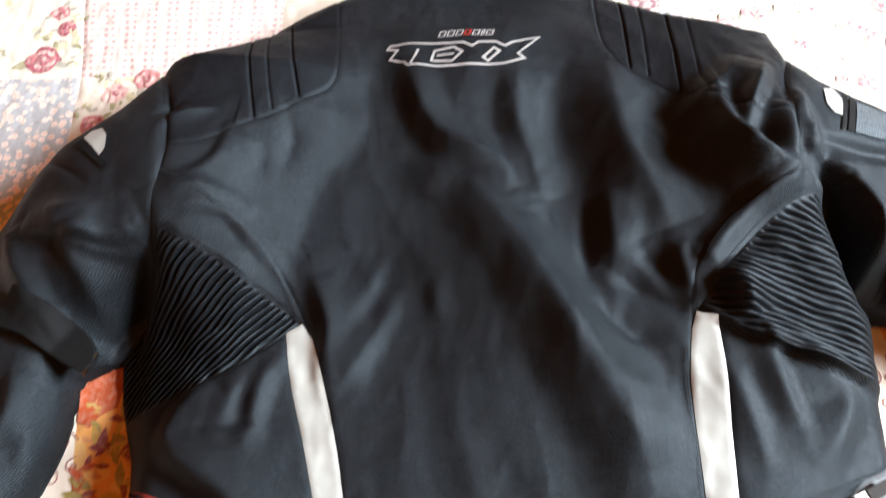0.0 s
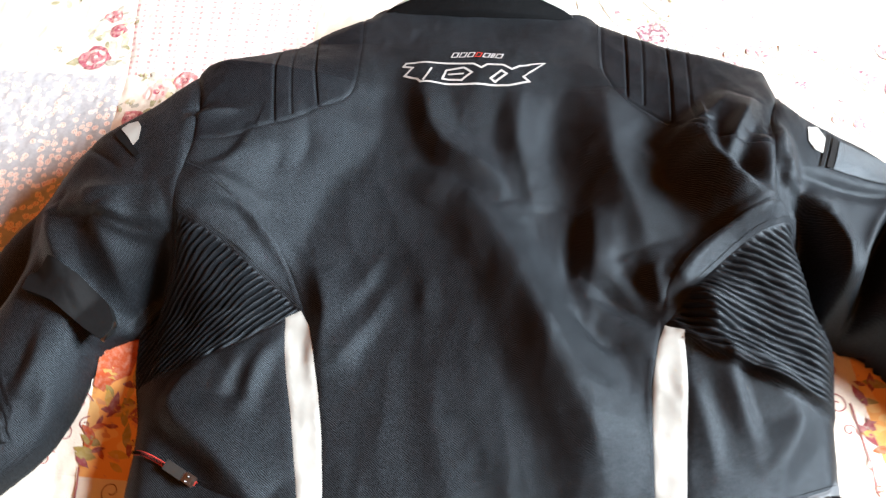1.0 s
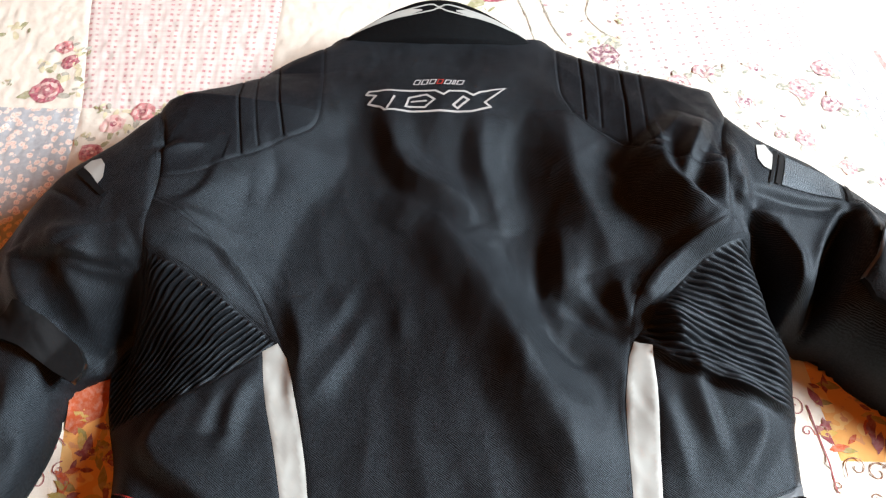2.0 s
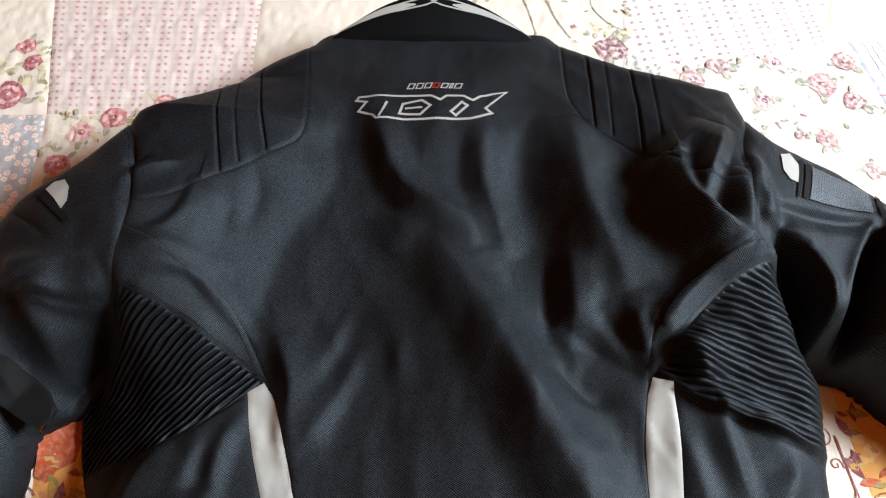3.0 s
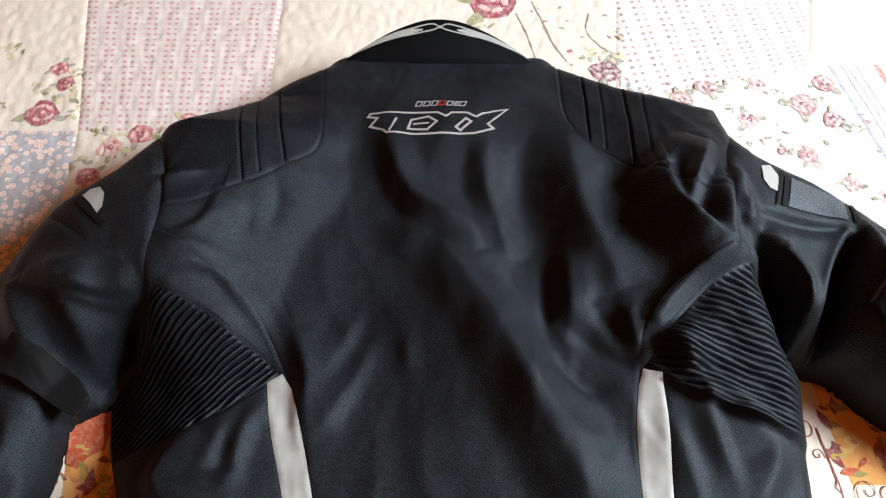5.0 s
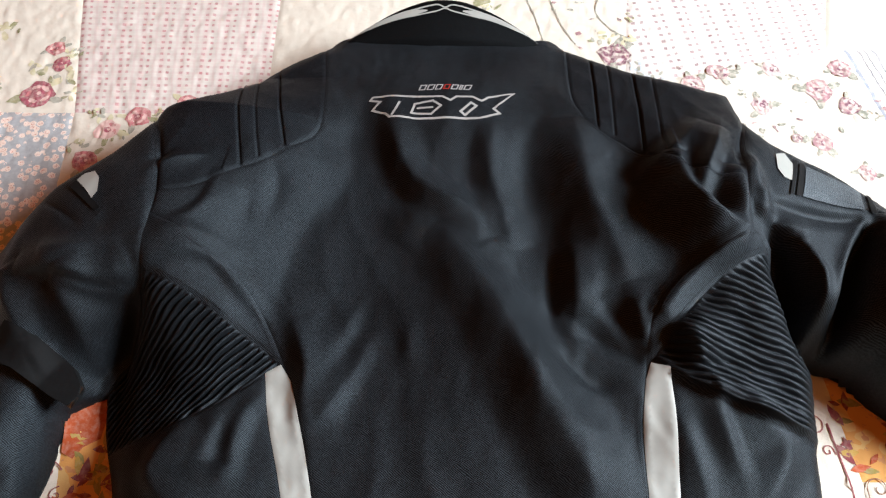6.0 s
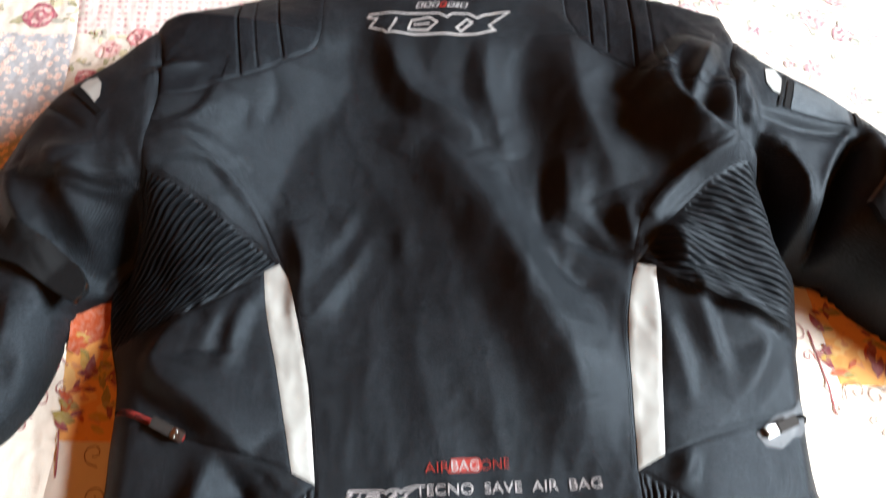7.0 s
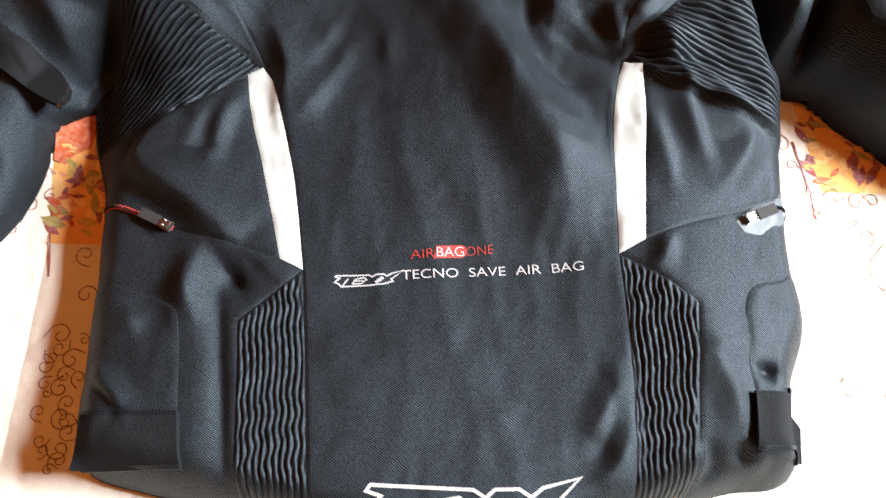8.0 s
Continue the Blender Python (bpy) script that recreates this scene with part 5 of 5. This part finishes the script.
def print_motif(name, layers, parent):
    """Ink shapes over one another on the quilt: (outline, ink)."""
    inks = sorted({i for _, i in layers})
    bm = bmesh.new()
    for k, (poly, ink) in enumerate(layers):
        b = sheet(spline_closed(poly, 0.004), 0.004, lambda x, y: quilt_height(x, y) + 0.0004 + 0.00004 * k)
        for f in b.faces:
            f.material_index = inks.index(ink)
        bm2 = merge(bm, b)
        bm = bm2
    return part(name, bm, [INK[i] for i in inks], parent)


def rose(x, y, r, seed, parent, ink="rose", leaves=3):
    rng = random.Random(seed)
    layers = []
    # roses on the window side take the inks paled as if by glare
    tone = "faint_" if x > 0.15 else ""
    ink = tone + ink
    for i in range(leaves):
        a = rng.uniform(0, 2 * math.pi)
        leaf = blob(x + math.cos(a) * r * 1.25, y + math.sin(a) * r * 1.2, r * rng.uniform(0.4, 0.65), rng, 9, 0.2, 0.5, a)
        print_motif("printed_leaf", [(leaf, "faint_leaf" if tone else rng.choice(("leaf", "leaf_grey", "leaf_pale")))], parent)
    layers.append((blob(x, y, r, rng, 13, 0.16), ink))
    for i in range(6):
        a = i * 1.05 + rng.uniform(-0.3, 0.3)
        layers.append((blob(x + math.cos(a) * r * 0.58, y + math.sin(a) * r * 0.58, r * 0.32, rng, 8, 0.25, 0.5, a + math.pi / 2), tone + rng.choice(("rose_pale", "rose_dark", "rose_pale", "rose"))))
    layers.append((blob(x, y, r * 0.3, rng, 8, 0.3), tone + "rose_dark"))
    layers.append((blob(x + r * 0.06, y + r * 0.05, r * 0.14, rng, 7, 0.3), tone + "rose_pale"))
    # one piece of print, its cells inked by the topmost shape that covers them
    inks = sorted({i for _, i in layers})
    bm = sheet(spline_closed(layers[0][0], 0.0015), 0.0009, lambda a, b: quilt_height(a, b) + 0.0005)
    faces = list(bm.faces)
    mid = np.array([f.calc_center_median()[:2] for f in faces])
    for poly, tint in layers:
        for f, inside in zip(faces, within(mid[:, 0], mid[:, 1], spline_closed(poly, 0.0015))):
            if inside or poly is layers[0][0]:
                f.material_index = inks.index(tint)
    return part("printed_rose", bm, [INK[i] for i in inks], parent)


def sprig(x, y, r, seed, parent, inks=("leaf", "leaf_grey", "leaf_pale")):
    rng = random.Random(seed)
    # window-side sprigs too have the glare in their ink colour
    inks = ("faint_leaf", "leaf_grey", "faint_leaf") if x > 0.28 else inks
    for i in range(7):
        a, k = rng.uniform(0, 6.28), rng.uniform(0.2, 1.0) * r
        leaf = blob(x + math.cos(a) * k, y + math.sin(a) * k, r * rng.uniform(0.2, 0.42), rng, 9, 0.25, 0.5, rng.uniform(0, 3.14))
        print_motif("printed_leaf", [(leaf, rng.choice(inks))], parent)


def scroll(x, y, r, turn, parent, ink="brown", flip=1, wide=0.0009):
    """A curling tendril with a leaf bud at its foot."""
    pts = []
    for i in range(30):
        t = i / 29
        a, k = turn + flip * t * 7.0, r * (1 - 0.82 * t)
        pts.append((x + math.cos(a) * k, y + math.sin(a) * k))
    tail = (pts[0][0] - flip * math.sin(turn) * -r * 0.9, pts[0][1] + flip * math.cos(turn) * -r * 0.9)
    line = spline([tail] + pts[::2], 0.0015)
    return part("printed_scroll", ribbon(line, wide, lambda a, b: quilt_height(a, b) + 0.0006), INK[ink], parent)


def foliage(x0, x1, y0, y1, count, seed, parent):
    """Pointed gold, olive and wine leaves strewn over a patch."""
    rng = random.Random(seed)
    for i in range(count):
        x, y, a, r = rng.uniform(x0, x1), rng.uniform(y0, y1), rng.uniform(0, 6.28), rng.uniform(0.005, 0.0105)
        ink = rng.choice(("wine", "wine", "gold", "gold", "olive", "brick"))
        side = [(-1, 0), (-0.5, 0.32), (0.1, 0.42), (0.6, 0.25), (1.1, 0.0), (0.6, -0.2), (0.1, -0.34), (-0.5, -0.26)]
        poly = [(x + r * (u * math.cos(a) - v * math.sin(a)), y + r * (u * math.sin(a) + v * math.cos(a))) for u, v in side]
        print_motif("printed_leaf", [(poly, ink)], parent)


print_motif("printed_block", [([(-0.272, 0.117), (-0.262, 0.112), (-0.256, 0.121), (-0.244, 0.128), (-0.236, 0.215), (-0.285, 0.220)], "brick")], leaves_w)
foliage(-0.264, -0.218, 0.050, 0.128, 44, 71, leaves_w)
foliage(0.342, 0.440, 0.112, 0.180, 60, 72, leaves_e)
for i, (x, y, r, where, ink) in enumerate(((-0.395, 0.478, 0.0165, cream_floral, "rose_dark"), (-0.393, 0.541, 0.010, cream_floral, "rose"), (-0.382, 0.520, 0.010, cream_floral, "rose_dark"),
                                           (-0.286, 0.449, 0.0125, roses_w, "rose"), (-0.312, 0.432, 0.0125, roses_w, "rose_pale"), (-0.240, 0.468, 0.0105, roses_w, "rose"), (-0.325, 0.394, 0.0135, roses_w, "rose"),
                                           (0.083, 0.658, 0.026, cream_mid, "rose_dark"), (0.203, 0.545, 0.0165, cream_mid, "rose_dark"),
                                           (0.281, 0.503, 0.0125, roses_e, "rose"), (0.311, 0.523, 0.0115, roses_e, "rose"), (0.369, 0.529, 0.0100, roses_e, "rose_pale"), (0.413, 0.501, 0.0150, roses_e, "rose"),
                                           (0.348, 0.478, 0.0115, roses_e, "rose_pale"), (0.440, 0.481, 0.0120, striped, "rose_dark"), (0.443, 0.533, 0.0120, roses_e, "rose"), (0.401, 0.433, 0.0105, roses_e, "rose"), (0.437, 0.398, 0.0090, roses_e, "rose"), (0.472, 0.383, 0.0110, striped, "rose_pale"), (0.376, 0.438, 0.006, roses_e, "rose_dark"))):
    rose(x, y, r, 100 + i, where, ink, 3)
for i, (x, y, r, where) in enumerate(((-0.370, 0.500, 0.018, cream_floral), (-0.404, 0.512, 0.015, cream_floral), (-0.372, 0.536, 0.012, cream_floral), (-0.362, 0.480, 0.010, cream_floral), (-0.455, 0.565, 0.018, cream_floral), (-0.44, 0.487, 0.006, cream_floral),
                                      (-0.329, 0.452, 0.012, roses_w), (-0.264, 0.456, 0.009, roses_w), (-0.298, 0.424, 0.008, roses_w), (-0.340, 0.415, 0.012, roses_w), (-0.349, 0.655, 0.012, check),
                                      (0.213, 0.574, 0.015, cream_mid), (0.222, 0.604, 0.010, cream_mid), (0.190, 0.570, 0.012, cream_mid), (0.072, 0.615, 0.012, cream_mid), (0.331, 0.530, 0.008, roses_e), (0.395, 0.506, 0.008, roses_e), (0.331, 0.492, 0.006, roses_e), (0.388, 0.438, 0.007, roses_e), (0.338, 0.440, 0.008, roses_e), (0.387, 0.520, 0.006, roses_e), (0.462, 0.470, 0.008, striped))):
    sprig(x, y, r, 300 + i, where)
for i, (x, y) in enumerate(((0.232, 0.520), (0.246, 0.513), (0.225, 0.528))):
    sprig(x, y, 0.012, 400 + i, roses_e, ("blue", "blue", "leaf_grey"))
for x, y, r, turn, where, flip in ((-0.225, 0.004, 0.008, 0.4, low_m1, 1), (-0.238, -0.027, 0.009, 2.6, low_m1, -1), (-0.227, -0.045, 0.008, 1.2, low_m1, 1), (-0.219, -0.058, 0.006, 4.0, low_m1, -1), (-0.231, -0.066, 0.007, 2.2, low_m1, 1), (-0.226, -0.086, 0.009, 5.2, low_m1, -1), (-0.223, -0.108, 0.008, 3.6, low_m1, 1), (-0.231, 0.036, 0.008, 4.4, low_m1, -1),
                                   (-0.277, 0.103, 0.007, 0.8, scroll_w, 1), (-0.282, 0.076, 0.008, 3.0, scroll_w, -1), (-0.291, 0.056, 0.006, 1.5, scroll_w, 1), (-0.268, 0.085, 0.005, 2.1, scroll_w, 1),
                                   (0.322, 0.178, 0.008, 3.4, scroll_m, 1), (0.324, 0.148, 0.008, 1.4, scroll_m, -1), (0.330, 0.128, 0.005, 0.3, scroll_m, 1), (0.363, 0.100, 0.009, 3.1, low_e, -1), (0.379, 0.096, 0.009, 0.5, low_e, 1), (0.392, 0.098, 0.006, 2.2, low_e, -1), (0.381, 0.066, 0.007, 5.5, low_e, 1), (0.372, 0.076, 0.004, 1.0, low_e, 1), (0.345, 0.085, 0.004, 4.0, low_m2, -1), (0.397, 0.034, 0.020, 2.4, low_e, 1), (0.345, -0.055, 0.008, 2.0, low_m2, 1), (0.375, -0.06, 0.009, 0.6, low_e, -1)):
    scroll(x, y, r, turn, where, "wine" if where in (scroll_w, scroll_m) else "brown", flip)
strewn = random.Random(91)
for x0, x1, y0, y1, count, where in ((0.255, 0.435, 0.385, 0.535, 26, roses_e), (0.125, 0.225, 0.545, 0.655, 16, cream_mid), (0.455, 0.560, 0.390, 0.540, 10, striped)):
    for i in range(count):
        x, y = strewn.uniform(x0, x1), strewn.uniform(y0, y1)
        leaf = blob(x, y, strewn.uniform(0.002, 0.0045), strewn, 8, 0.4, strewn.uniform(0.3, 0.7), strewn.uniform(0, 3.1))
        print_motif("printed_leaf", [(leaf, strewn.choice(("faint_leaf", "faint_leaf", "faint_rose", "faint_rose_dark")))], where)
for line in ([(0.130, 0.660), (0.142, 0.620), (0.150, 0.590), (0.163, 0.560)], [(0.196, 0.640), (0.190, 0.610), (0.204, 0.585), (0.222, 0.570)], [(0.110, 0.640), (0.122, 0.600), (0.128, 0.565)]):
    part("printed_line", ribbon(spline(line, 0.003), 0.0013, lambda a, b: quilt_height(a, b) + 0.0006), INK["faint_leaf"], cream_mid)
vine = random.Random(77)
for i in range(15):
    scroll(vine.uniform(-0.246, -0.214), -0.030 - 0.0066 * i, vine.uniform(0.003, 0.007), vine.uniform(0, 6.28), low_m1, "brown", vine.choice((-1, 1)), 0.0008)
for line, where in (([(-0.262, 0.052), (-0.259, 0.038), (-0.256, 0.018)], low_m1), ([(0.334, 0.150), (0.339, 0.120), (0.342, 0.097), (0.343, 0.080)], scroll_m)):
    part("printed_line", ribbon(spline(line, 0.003), 0.0014, lambda a, b: quilt_height(a, b) + 0.0006), INK["wine"], where)
